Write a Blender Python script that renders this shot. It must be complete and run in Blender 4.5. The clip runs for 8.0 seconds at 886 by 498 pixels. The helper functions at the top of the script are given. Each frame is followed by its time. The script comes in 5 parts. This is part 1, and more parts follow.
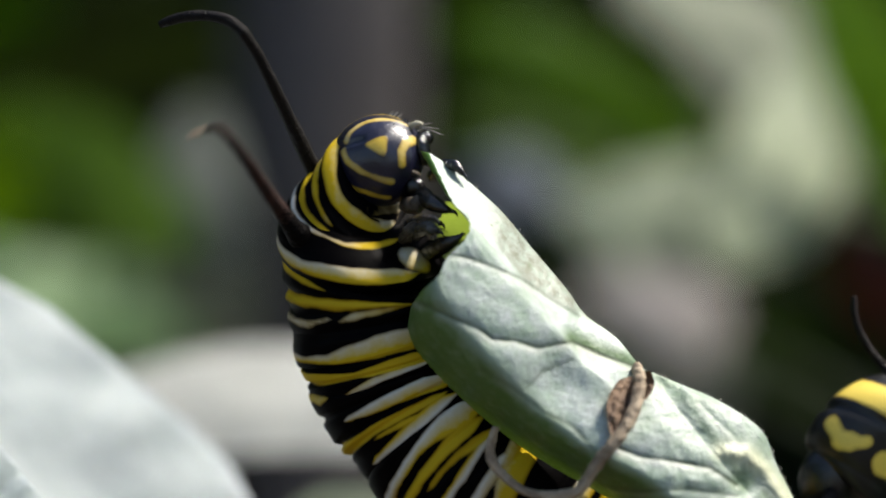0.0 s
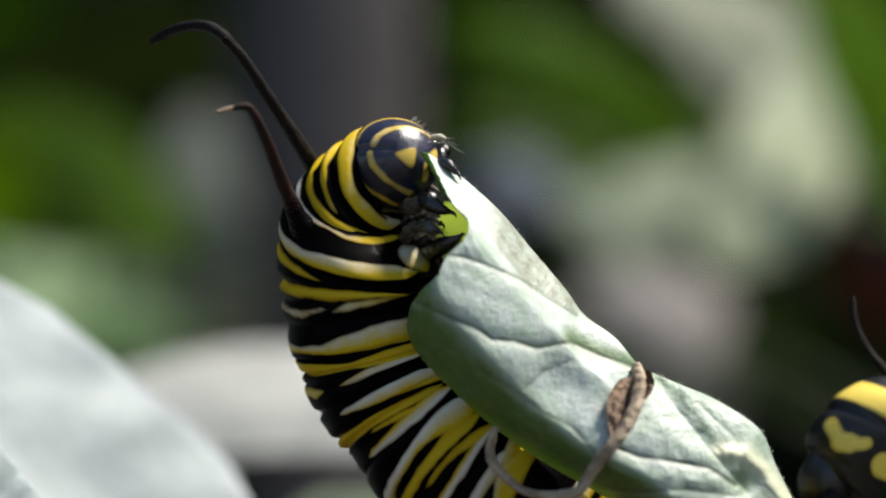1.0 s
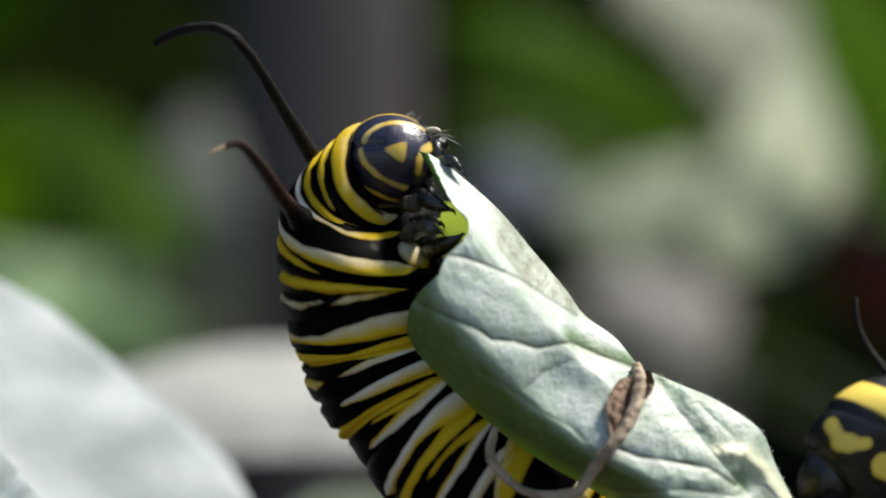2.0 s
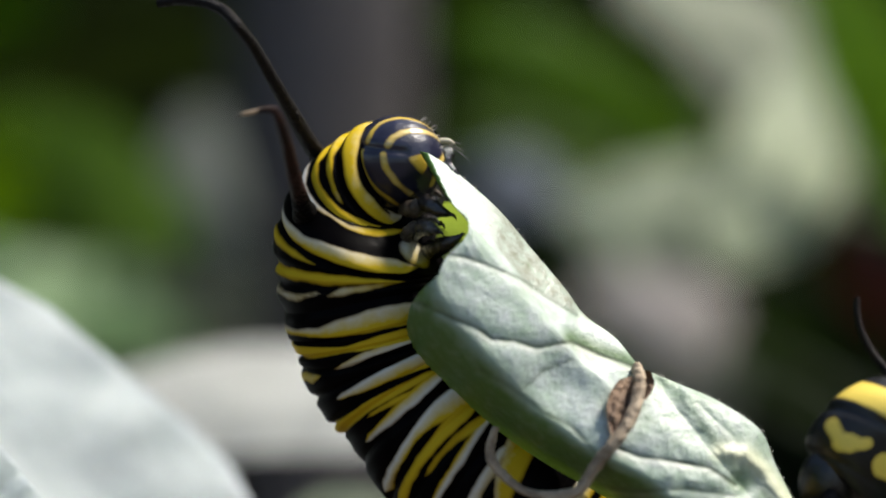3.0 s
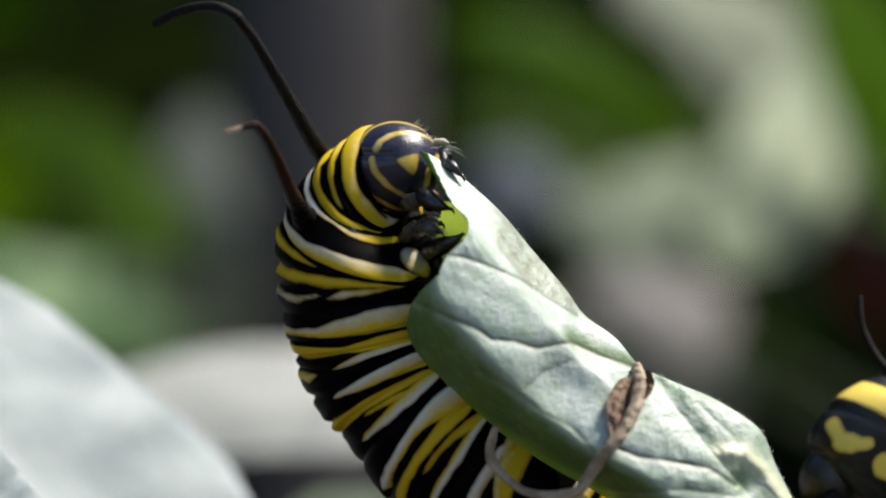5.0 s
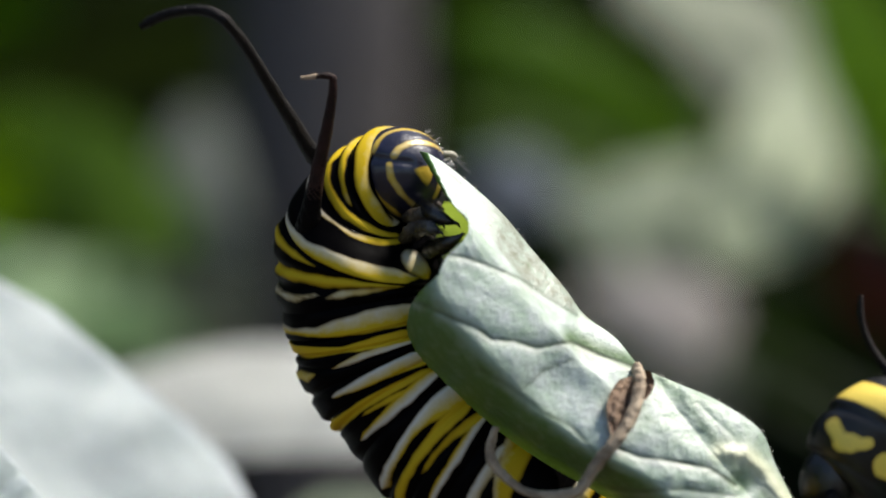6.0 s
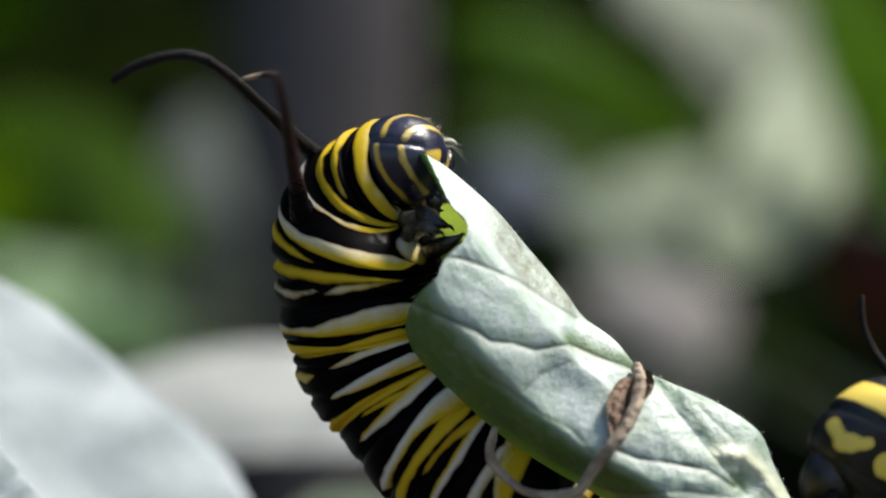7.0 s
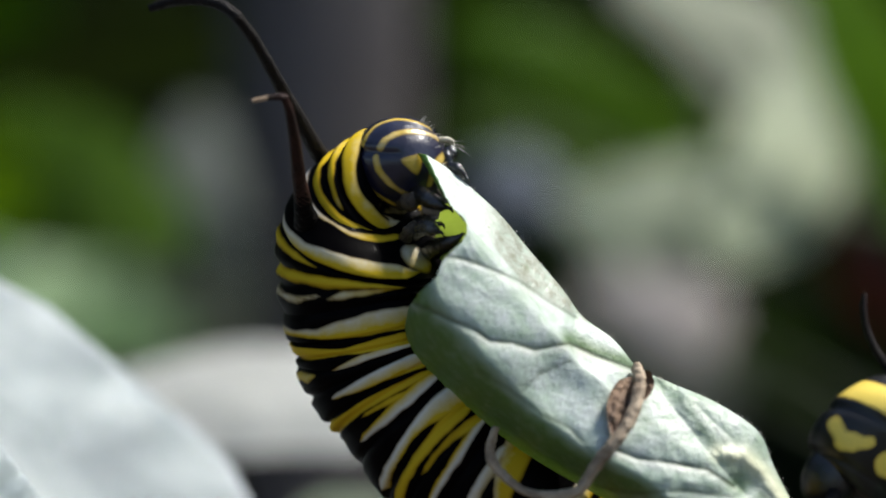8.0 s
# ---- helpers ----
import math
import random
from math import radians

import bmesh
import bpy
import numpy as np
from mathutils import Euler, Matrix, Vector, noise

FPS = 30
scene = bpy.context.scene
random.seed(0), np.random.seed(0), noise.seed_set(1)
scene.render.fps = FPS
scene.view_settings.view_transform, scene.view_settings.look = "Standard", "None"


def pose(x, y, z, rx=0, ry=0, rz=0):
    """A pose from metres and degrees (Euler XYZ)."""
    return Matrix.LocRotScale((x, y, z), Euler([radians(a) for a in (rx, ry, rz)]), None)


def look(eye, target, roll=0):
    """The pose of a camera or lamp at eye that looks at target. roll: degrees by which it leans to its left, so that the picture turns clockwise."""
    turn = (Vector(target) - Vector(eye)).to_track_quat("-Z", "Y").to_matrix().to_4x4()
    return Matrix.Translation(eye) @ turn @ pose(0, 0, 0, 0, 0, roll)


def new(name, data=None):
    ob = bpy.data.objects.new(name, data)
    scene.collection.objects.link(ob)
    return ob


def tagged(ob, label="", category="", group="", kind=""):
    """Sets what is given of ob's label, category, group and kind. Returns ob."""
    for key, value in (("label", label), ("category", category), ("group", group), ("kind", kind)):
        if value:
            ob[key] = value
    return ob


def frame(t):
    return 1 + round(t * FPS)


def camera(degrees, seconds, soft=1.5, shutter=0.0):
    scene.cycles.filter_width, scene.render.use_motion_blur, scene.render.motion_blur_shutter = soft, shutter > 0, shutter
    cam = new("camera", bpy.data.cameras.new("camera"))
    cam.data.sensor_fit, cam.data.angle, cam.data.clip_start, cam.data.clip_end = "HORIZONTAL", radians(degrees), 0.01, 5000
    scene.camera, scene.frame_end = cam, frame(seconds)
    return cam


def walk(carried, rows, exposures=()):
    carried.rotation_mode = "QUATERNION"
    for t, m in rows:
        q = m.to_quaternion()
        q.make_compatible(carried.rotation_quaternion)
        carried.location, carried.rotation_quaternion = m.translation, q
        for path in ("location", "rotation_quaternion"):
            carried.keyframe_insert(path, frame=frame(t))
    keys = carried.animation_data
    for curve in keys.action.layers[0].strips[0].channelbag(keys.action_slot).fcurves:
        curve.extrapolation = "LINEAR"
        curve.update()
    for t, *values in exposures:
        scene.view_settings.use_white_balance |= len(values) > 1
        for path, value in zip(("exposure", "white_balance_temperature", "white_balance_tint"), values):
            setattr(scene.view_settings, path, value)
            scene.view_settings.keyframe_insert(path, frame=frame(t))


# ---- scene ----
import functools

# The whole place is a few centimetres of a garden: a caterpillar eating a leaf, seen by a close-up lens.
REACH = 0.130                      # from the lens to the sharp plane
WIDE = 20.0                        # field of view across the picture
EYE = Vector((0, 0, 0.62))
K = 2 * math.tan(radians(WIDE / 2)) / 1568
MM = 0.001
U = REACH * K                      # length of one unit of the plan in the sharp plane (0.029 mm)

cam = camera(WIDE, 8.0, soft=1.9, shutter=0.5)
cam.data.dof.use_dof = True
cam.data.dof.focus_distance = REACH - 0.0008
cam.data.dof.aperture_fstop = 19.5
walk(cam, [(0.0, look(EYE, EYE + Vector((0, 1, 0)))), (8.0, look(EYE, EYE + Vector((0, 1, 0))))],
     exposures=((0.0, 0.82, 6760, 8), (4.5, 0.79, 6710, 8), (6.5, 0.77, 6590, 8), (7.5, 0.75, 6470, 8), (8.0, 0.75, 6470, 8)))


def P(x, y, d=0.0):
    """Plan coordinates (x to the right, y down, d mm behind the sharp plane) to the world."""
    s = (REACH + d * MM) * K
    return EYE + Vector(((x - 784) * s, REACH + d * MM, (441 - y) * s))


# ---- light ----
SUN_ELEV, SUN_TURN = 58.0, 78.0     # turn: degrees clockwise from north (+y)
world = bpy.data.worlds.new("sky")
scene.world = world
world.use_nodes = True
wn = world.node_tree
sky = wn.nodes.new("ShaderNodeTexSky")
sky.sky_type = "NISHITA"
sky.sun_disc = False
sky.sun_elevation, sky.sun_rotation = radians(SUN_ELEV), radians(SUN_TURN)
wn.links.new(sky.outputs["Color"], wn.nodes["Background"].inputs["Color"])
wn.nodes["Background"].inputs["Strength"].default_value = 0.1
sun = new("sun", bpy.data.lights.new("sun", "SUN"))
sun.data.energy, sun.data.angle, sun.data.color = 5.0, radians(14.0), (1.0, 0.95, 0.88)
SUN_DIR = Vector((math.sin(radians(SUN_TURN)) * math.cos(radians(SUN_ELEV)),
                  math.cos(radians(SUN_TURN)) * math.cos(radians(SUN_ELEV)), math.sin(radians(SUN_ELEV))))
sun.matrix_world = look(SUN_DIR * 3, (0, 0, 0))


# ---- materials ----
def mat(name):
    m = bpy.data.materials.new(name)
    m.use_nodes = True
    t = m.node_tree
    return m, t, t.nodes["Principled BSDF"]


def node(t, kind, **inputs):
    n = t.nodes.new(kind)
    for k, v in inputs.items():
        n.inputs[k.replace("_", " ")].default_value = v
    return n


def noise_of(t, scale, detail=4.0, rough=0.6, coords="Object"):
    c = t.nodes.new("ShaderNodeTexCoord")
    n = node(t, "ShaderNodeTexNoise", Scale=scale, Detail=detail, Roughness=rough)
    t.links.new(c.outputs[coords], n.inputs["Vector"])
    return n.outputs["Fac"]


def ramp(t, fac, stops):
    r = t.nodes.new("ShaderNodeValToRGB")
    e = r.color_ramp.elements
    while len(e) < len(stops):
        e.new(0.5)
    for el, (p, c) in zip(e, stops):
        el.position, el.color = p, (*c, 1) if len(c) == 3 else c
    t.links.new(fac, r.inputs["Fac"])
    return r.outputs["Color"]


def math_of(t, op, a, b=None, c=None, clamp=False):
    n = t.nodes.new("ShaderNodeMath")
    n.operation, n.use_clamp = op, clamp
    for i, v in enumerate((a, b, c)):
        if v is None:
            continue
        if isinstance(v, (int, float)):
            n.inputs[i].default_value = v
        else:
            t.links.new(v, n.inputs[i])
    return n.outputs[0]


def mixed(t, fac, a, b, blend="MIX"):
    n = t.nodes.new("ShaderNodeMix")
    n.data_type, n.blend_type = "RGBA", blend
    for i, v in ((0, fac), (6, a), (7, b)):
        if isinstance(v, (int, float)):
            n.inputs[i].default_value = v
        elif isinstance(v, tuple):
            n.inputs[i].default_value = (*v, 1)
        else:
            t.links.new(v, n.inputs[i])
    return n.outputs[2]


def bumped(t, bsdf, height, dist, strength=1.0):
    b = node(t, "ShaderNodeBump", Strength=strength, Distance=dist)
    t.links.new(height, b.inputs["Height"])
    t.links.new(b.outputs["Normal"], bsdf.inputs["Normal"])


def attr(t, name):
    a = t.nodes.new("ShaderNodeAttribute")
    a.attribute_name = name
    return a.outputs["Fac"]


def skin_material(name, yellow=(0.52, 0.355, 0.014), black=(0.0012, 0.0010, 0.0011), edge=0.05, rough=0.46, spec=0.012, coat=0.012, relief=0.00005):
    """Banded larval skin: 'pale' is the distance inside a band, 'white' how far it bleaches."""
    m, t, b = mat(name)
    wob = noise_of(t, 800, 2, 0.5)
    fine = noise_of(t, 7000, 3, 0.6)
    d = math_of(t, "ADD", attr(t, "pale"), math_of(t, "MULTIPLY", math_of(t, "SUBTRACT", wob, 0.5), edge * 2.6))
    fac = math_of(t, "MULTIPLY_ADD", d, 1.0 / edge, 0.5, clamp=True)
    w = math_of(t, "ADD", attr(t, "white"), math_of(t, "MULTIPLY", math_of(t, "SUBTRACT", noise_of(t, 1300, 3), 0.5), 0.7), clamp=True)
    pale = mixed(t, w, yellow, (0.60, 0.61, 0.60))
    pale = mixed(t, math_of(t, "MULTIPLY", fine, 0.25), pale, (0.33, 0.26, 0.04))
    rim = math_of(t, "MULTIPLY_ADD", d, -1.0 / (edge * 1.8), 1.0, clamp=True)
    pale = mixed(t, math_of(t, "MULTIPLY", rim, 0.65), pale, (0.16, 0.085, 0.006))
    dark = ramp(t, wob, [(0.3, black), (0.75, tuple(c * 2.0 for c in black))])
    t.links.new(mixed(t, fac, dark, pale), b.inputs["Base Color"])
    b.inputs["Roughness"].default_value = rough
    b.inputs["Specular IOR Level"].default_value = spec
    b.inputs["Coat Weight"].default_value = coat
    b.inputs["Coat Roughness"].default_value = 0.13
    h = math_of(t, "ADD", math_of(t, "MULTIPLY", fine, 0.4), wob)
    bumped(t, b, h, relief, 0.4)
    return m


def plain_material(name, c0, c1, scale, rough=0.5, bump=0.0, bscale=None, metal=0.0, spec=0.5, coat=0.0):
    m, t, b = mat(name)
    t.links.new(ramp(t, noise_of(t, scale, 5), [(0.3, c0), (0.7, c1)]), b.inputs["Base Color"])
    b.inputs["Roughness"].default_value = rough
    b.inputs["Metallic"].default_value = metal
    b.inputs["Specular IOR Level"].default_value = spec
    b.inputs["Coat Weight"].default_value = coat
    if bump:
        bumped(t, b, noise_of(t, bscale or scale * 4, 4), bump)
    return m


def leaf_material(name, c0, c1, vein, trans, scale=300.0, rough=0.5, share=0.35, bump=0.00012, sheen=0.0, spec=0.35):
    """A leaf: two tones, lighter veins from the 'vein' attribute (0 to 1), and light that comes through."""
    m, t, b = mat(name)
    base = ramp(t, noise_of(t, scale, 6, 0.65), [(0.3, c0), (0.7, c1)])
    spots = noise_of(t, scale * 7, 3, 0.6)
    base = mixed(t, math_of(t, "MULTIPLY", spots, 0.3), base, tuple(c * 0.7 for c in c0))
    col = mixed(t, attr(t, "vein"), base, vein)
    t.links.new(col, b.inputs["Base Color"])
    b.inputs["Roughness"].default_value = rough
    b.inputs["Specular IOR Level"].default_value = spec
    b.inputs["Sheen Weight"].default_value = sheen
    h = math_of(t, "ADD", spots, noise_of(t, scale * 2.2, 3, 0.5))
    bumped(t, b, h, bump, 0.8)
    tr = node(t, "ShaderNodeBsdfTranslucent", Color=(*trans, 1))
    mx = node(t, "ShaderNodeMixShader", Fac=share)
    t.links.new(b.outputs[0], mx.inputs[1])
    t.links.new(tr.outputs[0], mx.inputs[2])
    t.links.new(mx.outputs[0], t.nodes["Material Output"].inputs["Surface"])
    return m


def blade_material(name):
    """Waxy underside: mint flesh with mottled white wax, bare green with some painted shade, pinkish veins beside
    grooves whose shade is painted dark, a dry margin and specks.
    """
    m, t, b = mat(name)
    wide, mid, fine = noise_of(t, 330, 5, 0.6), noise_of(t, 1500, 5, 0.65), noise_of(t, 5200, 3, 0.6)
    col = ramp(t, wide, [(0.3, (0.31, 0.41, 0.315)), (0.7, (0.47, 0.53, 0.48))])
    wax = math_of(t, "MULTIPLY_ADD", math_of(t, "SUBTRACT", mid, 0.42), 3.2, 0.0, clamp=True)
    col = mixed(t, math_of(t, "MULTIPLY", wax, 0.68), col, (0.60, 0.61, 0.66))
    low = math_of(t, "MULTIPLY_ADD", math_of(t, "SUBTRACT", 0.40, mid), 4.0, 0.0, clamp=True)
    col = mixed(t, math_of(t, "MULTIPLY", low, 0.6), col, (0.18, 0.28, 0.17))
    col = mixed(t, math_of(t, "MULTIPLY", fine, 0.22), col, (0.26, 0.33, 0.27))
    # Bare green; shade at the rim and folds is painted in with it
    bare_mix = math_of(t, "MULTIPLY", attr(t, "bare_shade"), math_of(t, "MULTIPLY_ADD", mid, 1.2, 0.4), clamp=True)
    col = mixed(t, bare_mix, col, (0.085, 0.16, 0.038))
    col = mixed(t, attr(t, "vein"), col, (0.62, 0.56, 0.53))
    # Shade inside the vein grooves, painted as a dark colour
    col = mixed(t, attr(t, "groove_shade"), col, (0.06, 0.075, 0.04))
    col = mixed(t, attr(t, "rib"), col, RIB_CREAM)
    crust = math_of(t, "MULTIPLY", attr(t, "dry"), math_of(t, "MULTIPLY_ADD", math_of(t, "SUBTRACT", mid, 0.36), 3.0, 0.2, clamp=True), clamp=True)
    col = mixed(t, crust, col, (0.20, 0.21, 0.15))
    c = t.nodes.new("ShaderNodeTexCoord")
    cell = node(t, "ShaderNodeTexVoronoi", Scale=620.0)
    t.links.new(c.outputs["Object"], cell.inputs["Vector"])
    dot = math_of(t, "MULTIPLY_ADD", math_of(t, "SUBTRACT", math_of(t, "MULTIPLY", wide, 0.16), cell.outputs["Distance"]), 30.0, 0.0, clamp=True)
    col = mixed(t, math_of(t, "MULTIPLY", dot, 0.7), col, (0.09, 0.10, 0.05))
    t.links.new(col, b.inputs["Base Color"])
    b.inputs["Specular IOR Level"].default_value = 0.45
    t.links.new(math_of(t, "MULTIPLY_ADD", mid, 0.3, 0.32), b.inputs["Roughness"])
    bumped(t, b, math_of(t, "ADD", math_of(t, "MULTIPLY", fine, 0.35), mid), 0.00011, 0.7)
    tr = node(t, "ShaderNodeBsdfTranslucent", Color=(0.24, 0.31, 0.13, 1))
    mx = node(t, "ShaderNodeMixShader", Fac=0.17)
    t.links.new(b.outputs[0], mx.inputs[1])
    t.links.new(tr.outputs[0], mx.inputs[2])
    t.links.new(mx.outputs[0], t.nodes["Material Output"].inputs["Surface"])
    return m


SKIN = skin_material("banded_skin")
# Black leans to blue: the sky's sheen is put into the base colour
HEAD_SKIN = skin_material("head_shell", yellow=(0.54, 0.37, 0.04), black=(0.006, 0.006, 0.017), edge=0.035, rough=0.33, spec=0.5, coat=0.22, relief=0.00012)
# Yellow raised in the colour itself, to make up for shade on it
FAR_SKIN = skin_material("banded_skin_lit", yellow=(0.78, 0.58, 0.10), black=(0.004, 0.004, 0.0045), rough=0.42, spec=0.4)
HORN = plain_material("filament_skin", (0.003, 0.0026, 0.0026), (0.011, 0.008, 0.0075), 5500, 0.45, 0.00018, 5500, spec=0.14)
HORN_BASE = plain_material("filament_root", (0.0012, 0.0010, 0.0010), (0.004, 0.003, 0.003), 3000, 0.5, 0.0001, 5000, spec=0.05)
HORN_RED = plain_material("filament_skin_brown", (0.008, 0.004, 0.003), (0.032, 0.011, 0.008), 1100, 0.5, 0.00012, 6000, spec=0.15)
HORN_TIP = plain_material("filament_tip", (0.30, 0.20, 0.12), (0.45, 0.33, 0.22), 6000, 0.6)
SHELL = plain_material("black_shell", (0.003, 0.003, 0.003), (0.006, 0.006, 0.006), 3000, 0.10, 0.00010, 4000, spec=0.6)
WET = plain_material("wet_black_shell", (0.003, 0.003, 0.003), (0.008, 0.007, 0.007), 3000, 0.14, 0.00035, 3600, spec=1.0, coat=0.6)
TAN_FLESH = plain_material("leg_flesh", (0.006, 0.005, 0.005), (0.11, 0.08, 0.05), 2600, 0.3, 0.00012)
PALE_FLESH = plain_material("pale_flesh", (0.30, 0.27, 0.18), (0.60, 0.56, 0.44), 2500, 0.4, 0.00005)
BRISTLE = plain_material("bristle", (0.30, 0.28, 0.25), (0.5, 0.48, 0.42), 3000, 0.5)
RIB_CREAM = (0.66, 0.66, 0.46)
LEAF_PALE = blade_material("leaf_underside")
LEAF_BRIGHT = leaf_material("leaf_upper_side", (0.07, 0.14, 0.012), (0.22, 0.33, 0.03), (0.30, 0.40, 0.08), (0.34, 0.46, 0.06), 1500, 0.45, 0.5)
LEAF_CUT = plain_material("cut_leaf_flesh", (0.06, 0.15, 0.02), (0.14, 0.26, 0.04), 2500, 0.4)
LEAF_CREAM = leaf_material("cream_leaf", (0.45, 0.48, 0.37), (0.55, 0.57, 0.45), (0.58, 0.59, 0.47), (0.25, 0.34, 0.12), 60, 0.55, 0.2, spec=0.2)
LEAF_GREY = leaf_material("glaucous_leaf", (0.58, 0.65, 0.69), (0.72, 0.77, 0.82), (0.78, 0.82, 0.86), (0.25, 0.34, 0.12), 120, 0.5, 0.2)
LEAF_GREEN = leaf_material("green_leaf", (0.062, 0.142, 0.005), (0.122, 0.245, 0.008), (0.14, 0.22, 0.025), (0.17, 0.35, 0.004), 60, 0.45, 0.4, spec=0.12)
# Copy of the green leaf with sunlight put into its colour
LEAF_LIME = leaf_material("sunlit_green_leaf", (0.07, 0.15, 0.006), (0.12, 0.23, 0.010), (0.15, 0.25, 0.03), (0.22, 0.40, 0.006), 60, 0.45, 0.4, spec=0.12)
# Near-black copy of the green leaf: deep shade put into its colour
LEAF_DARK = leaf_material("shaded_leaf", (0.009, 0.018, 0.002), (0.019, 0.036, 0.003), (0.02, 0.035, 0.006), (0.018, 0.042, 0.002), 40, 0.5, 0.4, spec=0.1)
LEAF_RED = leaf_material("reddened_leaf", (0.05, 0.016, 0.012), (0.075, 0.024, 0.018), (0.09, 0.035, 0.03), (0.07, 0.016, 0.008), 60, 0.5, 0.35)
# STEM dimmed in its colour, so background stems stay hidden as in shade
STEM_DIM = plain_material("dimmed_stem", (0.015, 0.022, 0.008), (0.03, 0.04, 0.015), 200, 0.6, 0.0002)
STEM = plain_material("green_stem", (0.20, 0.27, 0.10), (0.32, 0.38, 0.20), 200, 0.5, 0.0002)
HUSK = plain_material("withered_husk", (0.07, 0.04, 0.025), (0.25, 0.16, 0.10), 1100, 0.8, 0.0003, 2500)
DRY = plain_material("withered_stalk", (0.14, 0.095, 0.06), (0.43, 0.34, 0.24), 900, 0.75, 0.0002, 2500)
DEW = plain_material("dew", (0.9, 0.9, 0.9), (0.95, 0.95, 0.95), 300, 0.03)
DEW.node_tree.nodes["Principled BSDF"].inputs["Transmission Weight"].default_value = 1.0
DEW.node_tree.nodes["Principled BSDF"].inputs["IOR"].default_value = 1.33
POST = plain_material("weathered_post", (0.048, 0.041, 0.042), (0.080, 0.069, 0.069), 60, 0.85, 0.001, 200)
SOIL = plain_material("soil", (0.020, 0.015, 0.010), (0.06, 0.045, 0.03), 30, 0.95, 0.004, 120)
# The hedge's deep shade is put into this near-black green
HEDGE = plain_material("distant_shaded_foliage", (0.005, 0.009, 0.003), (0.018, 0.033, 0.005), 9, 0.9, 0.01, 40)


# ---- building helpers ----
def part(name, bm, material, parent=None, label="", smooth=True):
    me = bpy.data.meshes.new(name)
    bm.to_mesh(me)
    bm.free()
    if smooth:
        me.polygons.foreach_set("use_smooth", [True] * len(me.polygons))
    for m in (material if isinstance(material, (list, tuple)) else [material]):
        me.materials.append(m)
    ob = new(name, me)
    if parent is not None:
        ob.parent = parent
    if label:
        tagged(ob, label)
    return ob


def empty(name, at):
    e = new(name)
    e.empty_display_size = 0.002
    e.location = at
    return e


def spline(points, n):
    """n points along a smooth curve through the given ones."""
    p = np.array([tuple(q) for q in points], float)
    ext = np.vstack([2 * p[0] - p[1], p, 2 * p[-1] - p[-2]])
    out = []
    for s in np.linspace(0, len(p) - 1, n):
        i = min(int(s), len(p) - 2)
        f = s - i
        a, b, c, d = ext[i:i + 4]
        out.append(0.5 * ((2 * b) + (c - a) * f + (2 * a - 5 * b + 4 * c - d) * f ** 2 + (3 * b - a - 3 * c + d) * f ** 3))
    return np.array(out)


def grid_mesh(rows, closed=False, attrs=None, caps=False):
    """A bmesh from rows of points (rows x columns x 3); attrs: name to rows x columns."""
    bm = bmesh.new()
    layers = {k: bm.verts.layers.float.new(k) for k in (attrs or {})}
    vs = []
    for i, row in enumerate(rows):
        line = []
        for j, q in enumerate(row):
            v = bm.verts.new(q)
            for k, lay in layers.items():
                v[lay] = attrs[k][i][j]
            line.append(v)
        vs.append(line)
    n = len(vs[0])
    for a, b in zip(vs, vs[1:]):
        for j in range(n if closed else n - 1):
            bm.faces.new((a[j], a[(j + 1) % n], b[(j + 1) % n], b[j]))
    if caps:
        bm.faces.new(vs[0][::-1])
        bm.faces.new(vs[-1])
    return bm


def tube(points, radii, n=60, sides=14, jitter=0.0, flat=1.0):
    """A tapered round stalk along a smooth curve; radii are spread evenly along it."""
    c = spline(points, n)
    r = np.interp(np.linspace(0, 1, n), np.linspace(0, 1, len(radii)), radii)
    rows, side = [], None
    for i in range(n):
        d = Vector(c[min(i + 1, n - 1)] - c[max(i - 1, 0)]).normalized()
        if side is None:
            side = d.orthogonal().normalized()
        side = (side - d * side.dot(d)).normalized()
        up = d.cross(side)
        row = []
        for j in range(sides):
            a = 2 * math.pi * j / sides
            k = r[i] * (1 + jitter * noise.noise(Vector((i * 0.35, math.cos(a) * 1.7, math.sin(a) * 1.7))))
            row.append(Vector(c[i]) + side * (math.cos(a) * k) + up * (math.sin(a) * k * flat))
        rows.append(row)
    return grid_mesh(rows, True, {"vein": np.zeros((n, sides))}, caps=True)


def blob(cx, cy, cz, sx, sy, sz, rot=None, seg=16):
    bm = bmesh.new()
    bmesh.ops.create_uvsphere(bm, u_segments=seg, v_segments=seg // 2 + 2, radius=1.0)
    m = Matrix.Translation((cx, cy, cz)) @ (rot or Matrix()) @ Matrix.Diagonal((sx, sy, sz, 1))
    bmesh.ops.transform(bm, matrix=m, verts=bm.verts)
    return bm


def joined(*bms):
    out = bms[0]
    for b in bms[1:]:
        me = bpy.data.meshes.new("tmp")
        b.to_mesh(me)
        out.from_mesh(me)
        b.free()
        bpy.data.meshes.remove(me)
    return out


# ---- ground, distance ----
def ground():
    n = 60
    xs = np.concatenate([-np.geomspace(400, 0.4, n // 2), np.linspace(-0.35, 0.35, 10), np.geomspace(0.4, 400, n // 2)])
    rows = [[(x, y, 0.012 * noise.noise(Vector((x * 6, y * 6, 0))) * (abs(x) < 5 and abs(y) < 5)) for x in xs] for y in xs]
    return tagged(part("ground", grid_mesh(rows), SOIL), "bare dark garden soil under the plants", "ground", kind="structure")


